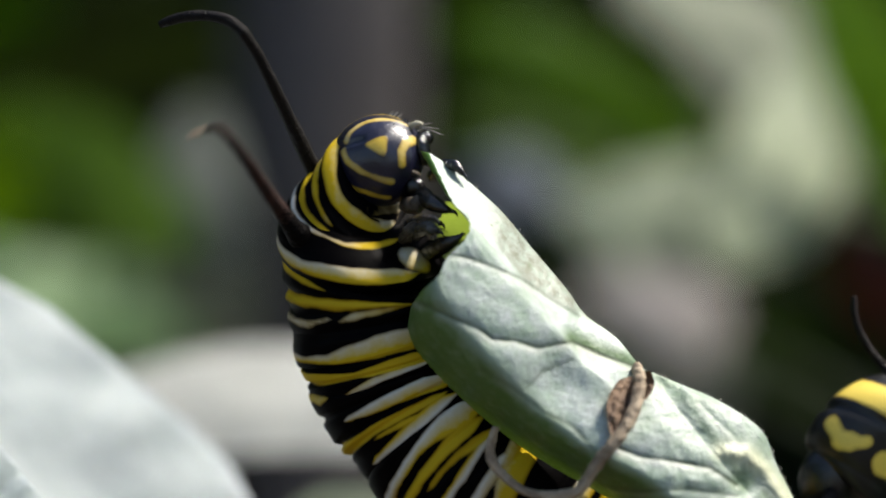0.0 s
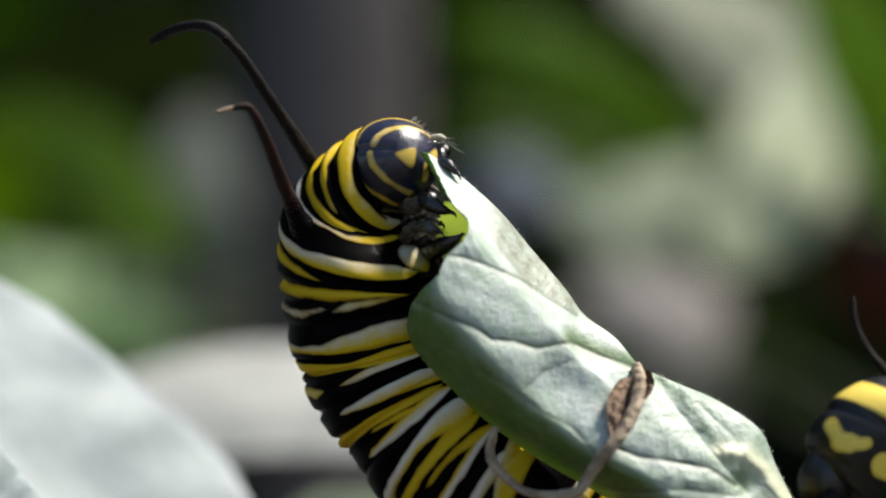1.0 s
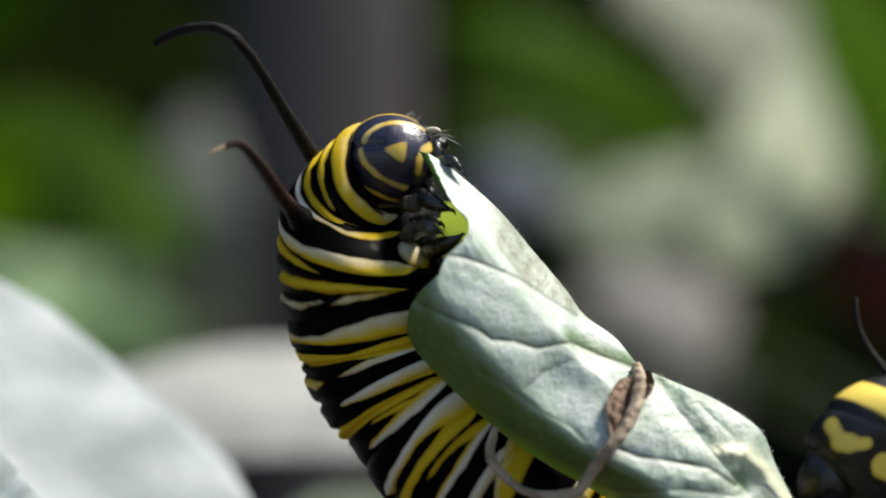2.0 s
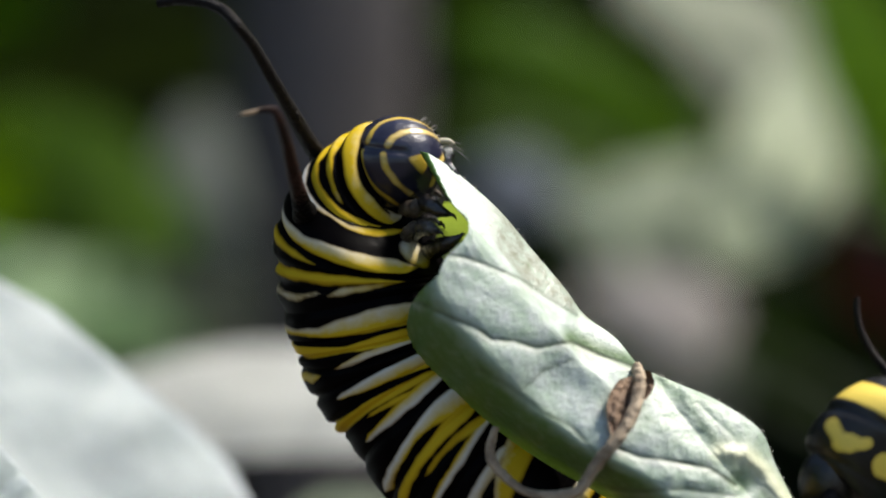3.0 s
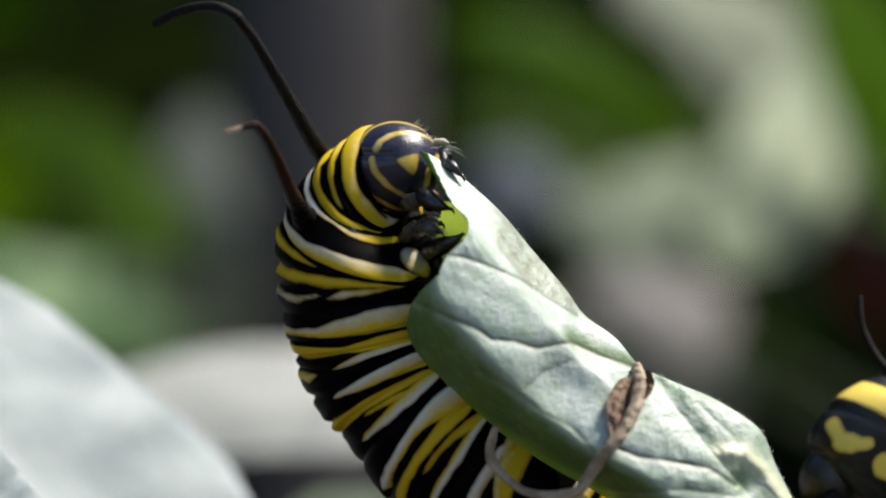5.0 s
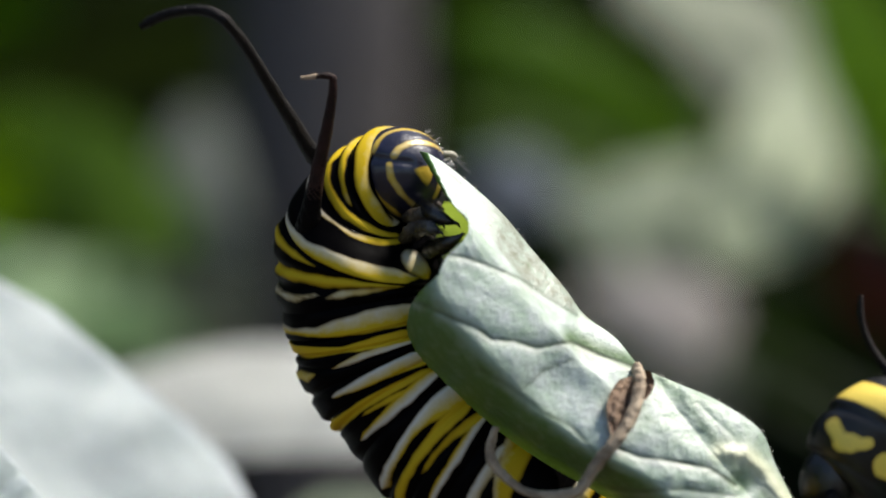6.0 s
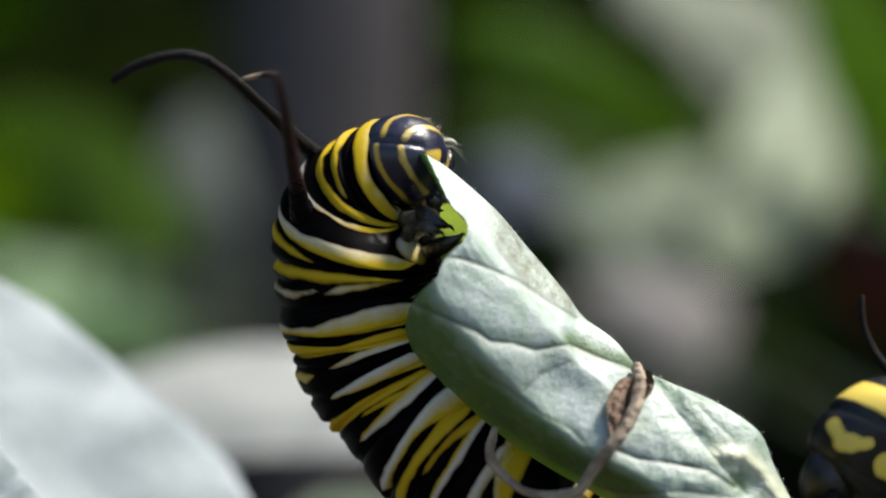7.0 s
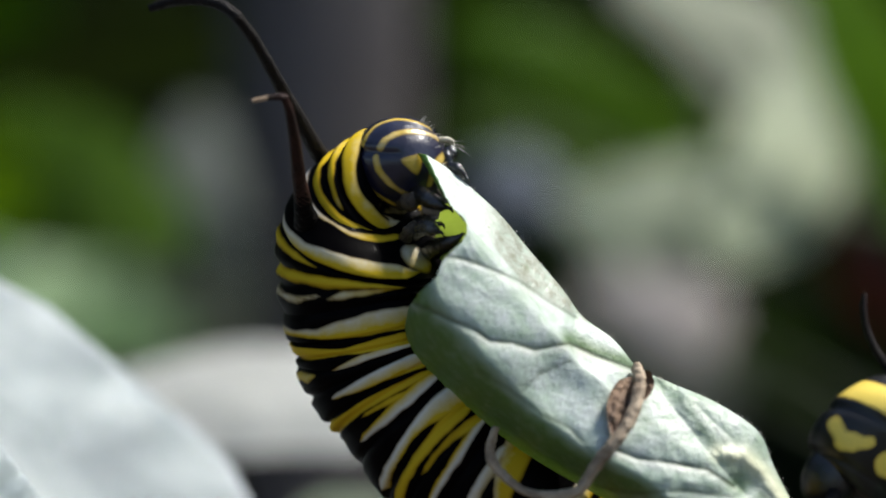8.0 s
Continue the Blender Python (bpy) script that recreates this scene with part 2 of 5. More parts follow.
def backdrop():
    rows = []
    for i in range(40):
        z = i / 39
        rows.append([((3.2 + 0.25 * noise.noise(Vector((a * 7, z * 6, 1)))) * math.sin(a) * 1.0,
                      (2.2 + 0.3 * noise.noise(Vector((a * 7, z * 6, 3)))) * math.cos(a),
                      -0.05 + z * 2.6) for a in np.linspace(-1.5, 1.5, 90)])
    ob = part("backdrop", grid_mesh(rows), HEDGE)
    return tagged(ob, "hedge far behind the plants, deep shade put into its colour", "hedge", kind="structure")


ground()
backdrop()


# ---- the banded caterpillar ----
# Rings across its body: dorsal edge, ventral edge, bow of the near side towards the tail, depth of the centre
RINGS = [((668, 207), (712, 373), 38, 1.6), ((612, 226), (716, 388), 58, 1.6), ((535, 290), (738, 394), 62, 1.6),
         ((491, 366), (774, 458), 45, 1.7), ((481, 468), (784, 482), 19, 1.8), ((498, 580), (788, 520), 14, 1.9),
         ((513, 615), (802, 548), 18, 2.0), ((531, 670), (820, 572), 6, 2.1), ((570, 738), (838, 595), -12, 2.2),
         ((618, 785), (866, 625), -22, 2.2), ((664, 858), (900, 665), -32, 2.2), ((725, 925), (935, 700), -38, 2.2),
         ((800, 985), (972, 745), -40, 2.2), ((890, 1030), (1025, 785), -36, 2.2), ((990, 1062), (1092, 815), -30, 2.4),
         ((1100, 1080), (1170, 835), -22, 2.6), ((1210, 1090), (1255, 850), -15, 2.8), ((1310, 1088), (1335, 868), -10, 3.0),
         ((1400, 1072), (1410, 905), -6, 3.2), ((1470, 1040), (1472, 950), -3, 3.4)]
FLAT = [(*a, *b, w, d) for a, b, w, d in RINGS]


def ring_at(v, flat):
    """Dorsal edge, ventral edge, bow and depth at the station v (0 at the neck)."""
    p = np.array(flat, float)
    v = min(max(v, 0), len(p) - 1)
    i = min(int(v), len(p) - 2)
    f = v - i
    a, b, c, d = p[max(i - 1, 0)], p[i], p[i + 1], p[min(i + 2, len(p) - 1)]
    return 0.5 * ((2 * b) + (c - a) * f + (2 * a - 5 * b + 4 * c - d) * f ** 2 + (3 * b - a - 3 * c + d) * f ** 3)


def skin_point(v, th, swell=1.0, flat=FLAT):
    """The point of the skin at station v and angle th: 0 dorsal, pi/2 the near flank, pi ventral."""
    lx, ly, rx, ry, bow, dep = ring_at(v, flat)
    c = np.array([(lx + rx) / 2, (ly + ry) / 2])
    h = np.array([rx - lx, ry - ly]) / 2
    r = np.hypot(*h)
    tail = np.array([-h[1], h[0]]) / r
    xy = c - h * math.cos(th) * swell + tail * bow * math.sin(th)
    return P(xy[0], xy[1], dep - 0.94 * r * (REACH + dep * MM) * K / MM * math.sin(th) * swell)


# Bands of each ring: (whiteness, change towards the back, change across) and (angle from the back in half turns, station, half width)
BANDS = {}
BANDS["collar"] = [
    ((0, 0, -0.2), [(0.00, 0.54, 0.30), (0.28, 0.56, 0.23), (0.49, 0.68, 0.21), (0.67, 0.67, 0.28), (0.82, 0.76, 0.34)]),
]
BANDS["neck"] = [
    ((0, 0, 0), [(0.07, 1.06, 0.17), (0.17, 1.18, 0.12), (0.29, 1.26, 0.09), (0.39, 1.32, 0.08), (0.46, 1.34, 0.04)]),
    ((-0.1, 0, 0), [(0.05, 1.50, 0.13), (0.12, 1.66, 0.12), (0.27, 1.68, 0.10), (0.43, 1.68, 0.13), (0.62, 1.50, 0.17), (0.83, 1.36, 0.20)]),
]
BANDS["tentacle_ring"] = [
    ((0.3, 2.6, -0.2), [(0.04, 1.98, 0.07), (0.12, 2.02, 0.08), (0.20, 2.05, 0.07), (0.28, 2.05, 0.06), (0.41, 1.96, 0.06), (0.51, 1.98, 0.09), (0.64, 1.83, 0.16), (0.82, 1.66, 0.13)]),
    ((0.12, 0.8, -0.55), [(0.02, 2.96, 0.13), (0.16, 3.04, 0.17), (0.29, 3.10, 0.19), (0.46, 3.08, 0.35), (0.57, 3.08, 0.42), (0.69, 2.95, 0.32), (0.76, 2.88, 0.08)]),
]
BANDS["rear_thorax"] = [
    ((-0.25, 0, 0), [(0.00, 3.36, 0.10), (0.14, 3.44, 0.12), (0.24, 3.54, 0.10), (0.33, 3.64, 0.03)]),
    ((-0.25, 0, 0), [(0.01, 3.94, 0.10), (0.17, 3.98, 0.12), (0.29, 4.00, 0.13), (0.43, 4.00, 0.15), (0.56, 4.00, 0.11), (0.65, 4.06, 0.05)]),
    ((0.6, 0, 0), [(0.02, 4.30, 0.05), (0.14, 4.36, 0.05), (0.22, 4.40, 0.05), (0.32, 4.32, 0.02)]),
    ((0.3, 2, 0), [(0.37, 4.38, 0.02), (0.43, 4.28, 0.09), (0.53, 4.20, 0.08), (0.63, 4.10, 0.04)]),
]
BANDS["first_ring"] = [
    ((0.12, 0.3, -0.6), [(0.02, 4.97, 0.09), (0.21, 5.07, 0.10), (0.29, 5.16, 0.19), (0.39, 5.14, 0.31), (0.48, 5.14, 0.38), (0.57, 5.12, 0.42), (0.66, 5.14, 0.46)]),
    ((-0.25, 0, 0), [(0.01, 5.90, 0.33), (0.15, 6.02, 0.29), (0.25, 6.07, 0.25), (0.36, 6.15, 0.14), (0.43, 6.15, 0.25), (0.52, 6.11, 0.37), (0.61, 6.17, 0.44)]),
    ((0.6, -0.5, 0.3), [(0.30, 6.88, 0.06), (0.36, 6.79, 0.16), (0.43, 6.64, 0.20), (0.54, 6.55, 0.19), (0.61, 6.54, 0.19)]),
]
BANDS["second_ring"] = [
    ((0.1, 0, 0), [(0.08, 6.92, 0.12), (0.13, 7.02, 0.15), (0.19, 7.00, 0.06)]),
    ((0.45, 0.8, -0.6), [(0.26, 7.80, 0.09), (0.36, 7.84, 0.20), (0.46, 7.86, 0.31), (0.53, 7.90, 0.37), (0.60, 7.98, 0.48), (0.64, 8.11, 0.44)]),
    ((-0.3, 0, 0), [(0.05, 8.46, 0.21), (0.19, 8.55, 0.18), (0.30, 8.55, 0.18), (0.42, 8.62, 0.18), (0.51, 8.71, 0.16), (0.58, 8.72, 0.15)]),
    ((-0.2, 0, 0), [(0.30, 8.83, 0.07), (0.38, 8.90, 0.09), (0.45, 8.96, 0.12)]),
    ((0.45, 0.5, 0.8), [(0.22, 9.28, 0.08), (0.30, 9.27, 0.12), (0.39, 9.23, 0.18), (0.47, 9.16, 0.23), (0.54, 9.05, 0.25), (0.60, 8.97, 0.20)]),
]
BANDS["third_ring"] = [
    ((0.5, 0.8, -0.7), [(0.13, 10.30, 0.13), (0.30, 10.17, 0.13), (0.40, 10.03, 0.14), (0.49, 9.95, 0.24), (0.56, 9.97, 0.35), (0.63, 10.00, 0.42)]),
    ((-0.25, 0, 0), [(0.15, 10.76, 0.13), (0.31, 10.63, 0.13), (0.40, 10.58, 0.14), (0.49, 10.52, 0.17), (0.54, 10.48, 0.21), (0.62, 10.44, 0.26)]),
    ((-0.25, 0, 0), [(0.36, 10.90, 0.06), (0.44, 10.88, 0.08), (0.51, 10.88, 0.10), (0.59, 10.95, 0.16), (0.65, 10.98, 0.17)]),
    ((0.6, 0.4, 0.8), [(0.30, 11.39, 0.09), (0.43, 11.34, 0.11), (0.49, 11.30, 0.13), (0.55, 11.22, 0.13), (0.66, 11.06, 0.12)]),
]
BANDS["fourth_ring"] = [
    ((0.8, 0, -0.3), [(0.40, 12.11, 0.12), (0.51, 12.05, 0.13), (0.55, 12.05, 0.13), (0.62, 12.00, 0.11)]),
    ((-0.1, 0, -0.5), [(0.46, 12.61, 0.18), (0.62, 12.36, 0.33), (0.71, 12.19, 0.42)]),
]
for tail_name, first in (("fifth_ring", 13.9), ("sixth_ring", 15.5), ("tail_ring", 17.2)):
    BANDS[tail_name] = [((0.5, 0, -0.5), [(0, first, 0.2), (1, first, 0.2)]), ((-0.2, 0, 0), [(0, first + 0.5, 0.15), (1, first + 0.5, 0.15)]),
                        ((0.5, 0, 0), [(0, first + 0.9, 0.1), (1, first + 0.9, 0.1)])]
# Where one ring gives way to the next: (angle in half turns, station)
CUTS = [[(0, 0.20), (0.15, 0.22), (0.28, 0.29), (0.49, 0.43), (0.67, 0.37), (0.9, 0.36)], [(0, 0.90), (0.3, 0.98), (0.6, 1.12), (0.9, 1.16)], [(0, 1.80), (0.45, 1.84), (0.9, 1.46)], [(0, 3.16), (0.12, 3.2), (0.5, 3.68), (1, 3.4)], [(0, 4.62), (0.25, 4.62), (0.6, 4.5)],
        [(0, 6.66), (0.12, 6.74), (0.3, 6.98)], [(0, 9.5)], [(0, 11.62)], [(0, 13.5)], [(0, 15.1)], [(0, 16.8)], [(0, 19.0)]]
ORDER = ["collar", "neck", "tentacle_ring", "rear_thorax", "first_ring", "second_ring", "third_ring", "fourth_ring", "fifth_ring", "sixth_ring", "tail_ring"]
SPANS = {name: (CUTS[i], CUTS[i + 1]) for i, name in enumerate(ORDER)}
# Loose pale spots on the flank: station, angle, half sizes, whiteness
SPOTS = {"collar": [(0.56, 2.84, 0.30, 0.26, 0.4)], "tentacle_ring": [(2.52, 2.56, 0.40, 0.24, 0.4)]}
MARKS = {}
# Folds of the skin, by station
FOLDS = [1.02, 1.42, 3.90, 4.20, 5.50, 6.25, 7.5, 8.25, 8.62, 10.45, 10.95, 12.2, 14.2, 16.0]


def along(points, i, q):
    return float(np.interp(q, [p[0] for p in points], [p[i] for p in points]))


def band_fields(name, v, q):
    """Distance inside the nearest pale band, and its whiteness, at station v and angle q (half turns from the back)."""
    best, white = -1.0, 0.0
    for (wh, back, across), pts in BANDS.get(name, ()):
        w, off = along(pts, 2, q), v - along(pts, 1, q)
        end = max(pts[0][0] - q, q - pts[-1][0], 0.0)
        if pts[0][0] < 0.09 and q < 0.1:
            end = 0.0
        w -= end * 2.5
        d = w - abs(off)
        if d > best:
            best = d
            white = wh + across * off / max(w, 0.05) + back * (0.5 - q)
    for sv, st, hv, ht, wh in SPOTS.get(name, ()):
        d = (1 - math.hypot((v - sv) / hv, (q * math.pi - st) / ht)) * min(hv, ht)
        if d > best:
            best, white = d, wh - 0.5 * (v - sv) / hv
    return best, white


def line_distance(x, y, pts):
    best, side = 1e9, 0.0
    for (ax, ay), (bx, by) in zip(pts, pts[1:]):
        dx, dy = bx - ax, by - ay
        s = min(max(((x - ax) * dx + (y - ay) * dy) / (dx * dx + dy * dy), 0), 1)
        d = math.hypot(x - ax - dx * s, y - ay - dy * s)
        if d < best:
            best, side = d, (dx * (y - ay) - dy * (x - ax)) / math.hypot(dx, dy)
    return best, side


def marked(name, p, d, w):
    """The band fields with the free marks of a ring added, at the skin's point p."""
    s = (p.y - EYE.y) * K
    x, y = 784 + (p.x - EYE.x) / s, 441 - (p.z - EYE.z) / s
    for half, pts in MARKS.get(name, ()):
        inside = (half - line_distance(x, y, pts)[0]) / 90
        if inside > d:
            d, w = inside, -0.1
    return d, w


def segment(name, pivot, per=24, around=120, flat=FLAT, span=None, folds=None):
    lo, hi = span or SPANS[name]
    lap = 0.18
    first = along(lo, 1, 0) <= 0.25
    n = int((along(hi, 1, 0.3) - along(lo, 1, 0.3) + 2 * lap) * per)
    rows, pale, white = [], [], []
    for i in range(n + 1):
        row, pr, wr = [], [], []
        for j in range(around):
            th = -math.pi + 2 * math.pi * j / around
            q = abs(th) / math.pi
            v0, v1 = along(lo, 1, q), along(hi, 1, q)
            a = v0 - (0.0 if first else lap)
            v = a + (v1 + lap - a) * i / n
            over = max(v0 - v, v - v1, 0) / lap
            k = 1.0 - 0.11 * over ** 1.4
            k -= 0.045 * math.exp(-(min(abs(v - v0), abs(v - v1)) / 0.12) ** 2)
            for f in (FOLDS if folds is None else folds):
                k -= 0.034 * (1 + 0.9 * math.exp(-(th / 0.8) ** 2)) * math.exp(-((v - f) / 0.09) ** 2)
            if name == "tail_ring" and v > 18.3:
                k *= math.sqrt(max(1 - ((v - 18.3) / 0.9) ** 2, 0.02))
            k += 0.018 * math.exp(-(th / 0.55) ** 2) * noise.noise(Vector((v * 3.1, 0, 2)))
            k += 0.012 * noise.noise(Vector((v * 2.2, math.cos(th) * 1.5, math.sin(th) * 1.5 + 7)))
            d, w = band_fields(name, v, q) if over < 0.7 else (-1.0, 0.0)
            if th > 0:
                d, w = marked(name, skin_point(v, th, k, flat), d, w)
            k += 0.006 * min(max(d + 0.04, 0.0), 0.12) / 0.12
            row.append(Vector(skin_point(v, th, k, flat)) - pivot)
            pr.append(d)
            wr.append(w)
        rows.append(row)
        pale.append(pr)
        white.append(wr)
    return grid_mesh(rows, True, {"pale": pale, "white": white}, caps=True)


# Head: a round shell drawn over 'turn' (from the face to the mouth side) and 'rise', in degrees
def shell_dir(turn, rise):
    a, e = radians(turn), radians(rise)
    return Vector((math.sin(a) * math.cos(e), -math.cos(a) * math.cos(e), math.sin(e)))


ARCHES = [  # half width, whiteness, points (turn, rise)
    (0.078, 0.1, [(-45, 10), (-40, -6), (-26, -23), (15, -44)]),
    (0.078, 0.15, [(-41, 22), (-36, 33), (-23, 42), (14, 47), (52, 36)]),
    (0.072, -0.1, [(-78, 10), (-72, -10), (-62, -28), (-35, -52), (11, -70)]),
    (0.072, 0.0, [(-72, 24), (-74, 38), (-73, 51), (-41, 72), (15, 70), (55, 50)]),
    (0.104, 0.05, [(53, 11), (36, 4), (29, -6), (29, -22)])]
FACE = [(-15, 8.5), (13, 14.5), (7.5, -11)]


def head_fields(d):
    best, white = -1.0, 0.0
    for hw, wh, pts in ARCHES:
        dirs = [shell_dir(*p) for p in pts]
        for a, b in zip(dirs, dirs[1:]):
            ab = b - a
            s = min(max((d - a).dot(ab) / ab.length_squared, 0), 1)
            dist = hw - (d - (a + ab * s)).length
            if dist > best:
                best, white = dist, wh
    t, r = math.degrees(math.atan2(d.x, -d.y)), math.degrees(math.asin(max(-1, min(1, d.z))))
    if d.y < 0:
        inside = 0.0
        for (ax, ay), (bx, by) in zip(FACE, FACE[1:] + FACE[:1]):
            nx, ny = (by - ay), -(bx - ax)
            inside += math.exp(min(-((t - ax) * nx + (r - ay) * ny) / math.hypot(nx, ny) / 3.0, 30.0))
        inside = min(radians(2.0 - 3.0 * math.log(inside)), 0.2)
        if inside > best:
            best, white = inside, -0.3
    return best, white


HEAD_R = 84 * U


def head_mesh():
    rows, pale, white = [], [], []
    for i in range(97):
        e = -89.5 + 179 * i / 96
        row, pr, wr = [], [], []
        for j in range(160):
            t = -180 + 360 * j / 160
            d = shell_dir(t, e)
            k = 1.0
            mid = (e - 16) / 5.0
            if -110 < t < -12:
                k -= 0.05 * math.exp(-mid * mid) * min(1, (t + 110) / 30, (-12 - t) / 8 + 0.2)
            if 45 < t < 130:
                k -= 0.10 * math.exp(-(((t - 95) / 38) ** 2 + ((e + 30) / 40) ** 2))
            p, w = head_fields(d)
            k += 0.010 * min(max(p + 0.02, 0), 0.04) / 0.04
            k += 0.006 * noise.noise(d * 5)
            row.append((d.x * HEAD_R * 1.03 * k, d.y * HEAD_R * 0.95 * k, d.z * HEAD_R * 0.98 * k))
            pr.append(p)
            wr.append(w)
        rows.append(row)
        pale.append(pr)
        white.append(wr)
    return grid_mesh(rows, True, {"pale": pale, "white": white}, caps=True)


def bristles(specs):
    return joined(*[tube([a, (Vector(a) + Vector(b)) / 2 + Vector((0, 0, 0.00003)), b], [w, w * 0.7, w * 0.25], 6, 5) for a, b, w in specs])


def head_part(parent):
    head = part("head", head_mesh(), HEAD_SKIN, parent, "glossy black head with yellow arches and a yellow triangle")
    u = U
    part("labrum", blob(78 * u, -25 * u, 2 * u, 16 * u, 26 * u, 30 * u), SHELL, head, "glossy black upper lip")
    for s in (1, -1):
        part("mandible", blob(88 * u, -22 * u, (2 + 20 * s) * u, 14 * u, 14 * u, 13 * u), SHELL, head)
    part("maxilla", blob(56 * u, -36 * u, -66 * u, 17 * u, 13 * u, 15 * u), SHELL, head, "glossy black mouthpart")
    part("labial_palp", tube([(64 * u, -30 * u, -70 * u), (76 * u, -34 * u, -80 * u), (84 * u, -34 * u, -84 * u)], [8 * u, 6 * u, 3 * u], 12, 8), SHELL, head)
    part("antenna", tube([(62 * u, -34 * u, 44 * u), (76 * u, -42 * u, 46 * u), (86 * u, -44 * u, 42 * u)], [6 * u, 5 * u, 3 * u], 12, 8),
         PALE_FLESH, head, "short pale stub antenna")
    part("antenna", tube([(56 * u, -46 * u, -44 * u), (64 * u, -52 * u, -50 * u), (68 * u, -52 * u, -54 * u)], [5 * u, 4 * u, 2 * u], 12, 8),
         TAN_FLESH, head, "short dark stub antenna")
    for k in range(5):
        a = radians(52 + 9 * k)
        d = shell_dir(68 + 4 * k, 44 - 9 * k)
        part("eyelet", blob(*(d * HEAD_R * 1.0), 5 * u, 5 * u, 5 * u, seg=10), SHELL, head)
    rng = random.Random(4)
    spec = []
    for k in range(18):
        d = shell_dir(rng.uniform(30, 110), rng.uniform(20, 70))
        spec.append((d * HEAD_R * 0.98, d * HEAD_R * rng.uniform(1.03, 1.09) + Vector((rng.uniform(2, 10) * u, 0, rng.uniform(-6, 3) * u)), 0.8 * u))
    for k in range(3):
        spec.append((Vector((80 * u, -35 * u, 40 * u)), Vector(((104 + 9 * k) * u, -40 * u, (44 - 14 * k) * u)), 0.9 * u))
    part("bristles", bristles(spec), BRISTLE, head, "sparse pale bristles")
    return head


def leg(parent, points, radii, label="glossy black hooked true leg", shell=SHELL):
    """One jointed leg: stout base, shin and claw."""
    pts = [Vector(p) for p in points]
    b = tube(pts, radii, 26, 16, 0.07)
    for i in (1, 2):
        if i < len(pts) - 1:
            q = pts[i]
            r = np.interp(i / (len(pts) - 1), np.linspace(0, 1, len(radii)), radii) * 1.04
            b = joined(b, blob(*q, r, r, r, seg=12))
    ob = part("leg", b, shell, parent, label)
    d = (pts[-1] - pts[-2]).normalized()
    claw = tube([pts[-1] - d * 4 * U, pts[-1] + d * 7 * U, pts[-1] + d * 12 * U + Vector((0, 2 * U, -6 * U))], [4.5 * U, 3 * U, 0.6 * U], 8, 8)
    part("claw", claw, SHELL, ob)
    return ob


HEAD_AT = P(668, 281, 1.4)
PIVOT = {"collar": P(660, 300, 1.6), "neck": P(630, 325, 1.6), "tentacle_ring": P(610, 400, 1.6), "rear_thorax": P(620, 480, 1.6), "first_ring": P(650, 575, 2.0),
         "second_ring": P(710, 670, 2.2), "third_ring": P(780, 760, 2.2), "fourth_ring": P(870, 850, 2.2), "fifth_ring": P(1010, 930, 2.4),
         "sixth_ring": P(1190, 960, 2.8), "tail_ring": P(1370, 980, 3.2)}
NEAR_ROOT = P(531, 378, -0.9)
SHAFT, HOOK = 345.0, 168.0        # lengths of the far filament's straight and hooked parts, in plan units


def near_filament(parent):
    u = U
    shaft = tube([(8 * u, 26 * u, -26 * u), (4 * u, 10 * u, -6 * u), (2 * u, 2 * u, 24 * u), (2 * u, 0, 60 * u), (3 * u, 0, 120 * u), (6 * u, 0, 190 * u), (5 * u, 0, 246 * u), (0, 0, 276 * u)],
                 [32 * u, 26 * u, 18.5 * u, 14.5 * u, 12 * u, 10 * u, 8 * u, 6 * u], 90, 22, 0.08)
    ob = part("filament", shaft, [HORN_RED, HORN_BASE], parent, "brown-black fleshy filament with a kinked, withered tip")
    for f in ob.data.polygons:
        f.material_index = 1 if f.center.z < 62 * u + 14 * u * math.sin(f.index * 2.4) else 0
    tip = part("filament_tip", tube([(4 * u, 0, -6 * u), (-4 * u, 0, 2 * u), (-22 * u, -2 * u, 3 * u), (-38 * u, -2 * u, 0), (-54 * u, -2 * u, -2 * u)],
                                    [7 * u, 6.5 * u, 4.6 * u, 4 * u, 2.8 * u], 30, 12, 0.25), [HORN_RED, HORN_TIP], ob, "kinked tip, pale and dried at the end")
    for f in tip.data.polygons:
        f.material_index = 1 if f.center.x < -27 * u else 0
    tip.location = (0, 0, 272 * u)
    return ob, tip


def far_filament(parent):
    u = U
    shaft = tube([(6 * u, 8 * u, -52 * u), (0, 0, 0), (1 * u, 0, 90 * u), (3 * u, 0, 190 * u), (5 * u, 0, 280 * u), (0, 0, SHAFT * u)],
                 [19 * u, 16 * u, 13.5 * u, 11.5 * u, 10.5 * u, 10 * u], 90, 18, 0.10)
    ob = part("filament", shaft, HORN, parent, "long black fleshy filament")
    hook = tube([(4 * u, 0, -6 * u), (0, 0, 0), (-32 * u, 0, 16 * u), (-76 * u, 0, 21 * u), (-122 * u, 0, 15 * u), (-150 * u, 0, 6 * u), (-HOOK * u, 0, -2 * u)],
                [9.8 * u, 10 * u, 9.6 * u, 9.2 * u, 9 * u, 8.8 * u, 6.5 * u], 60, 18, 0.10)
    tip = part("filament_tip", hook, HORN, ob, "blunt end bent over in a hook")
    tip.location = (0, 0, SHAFT * u)
    return ob, tip


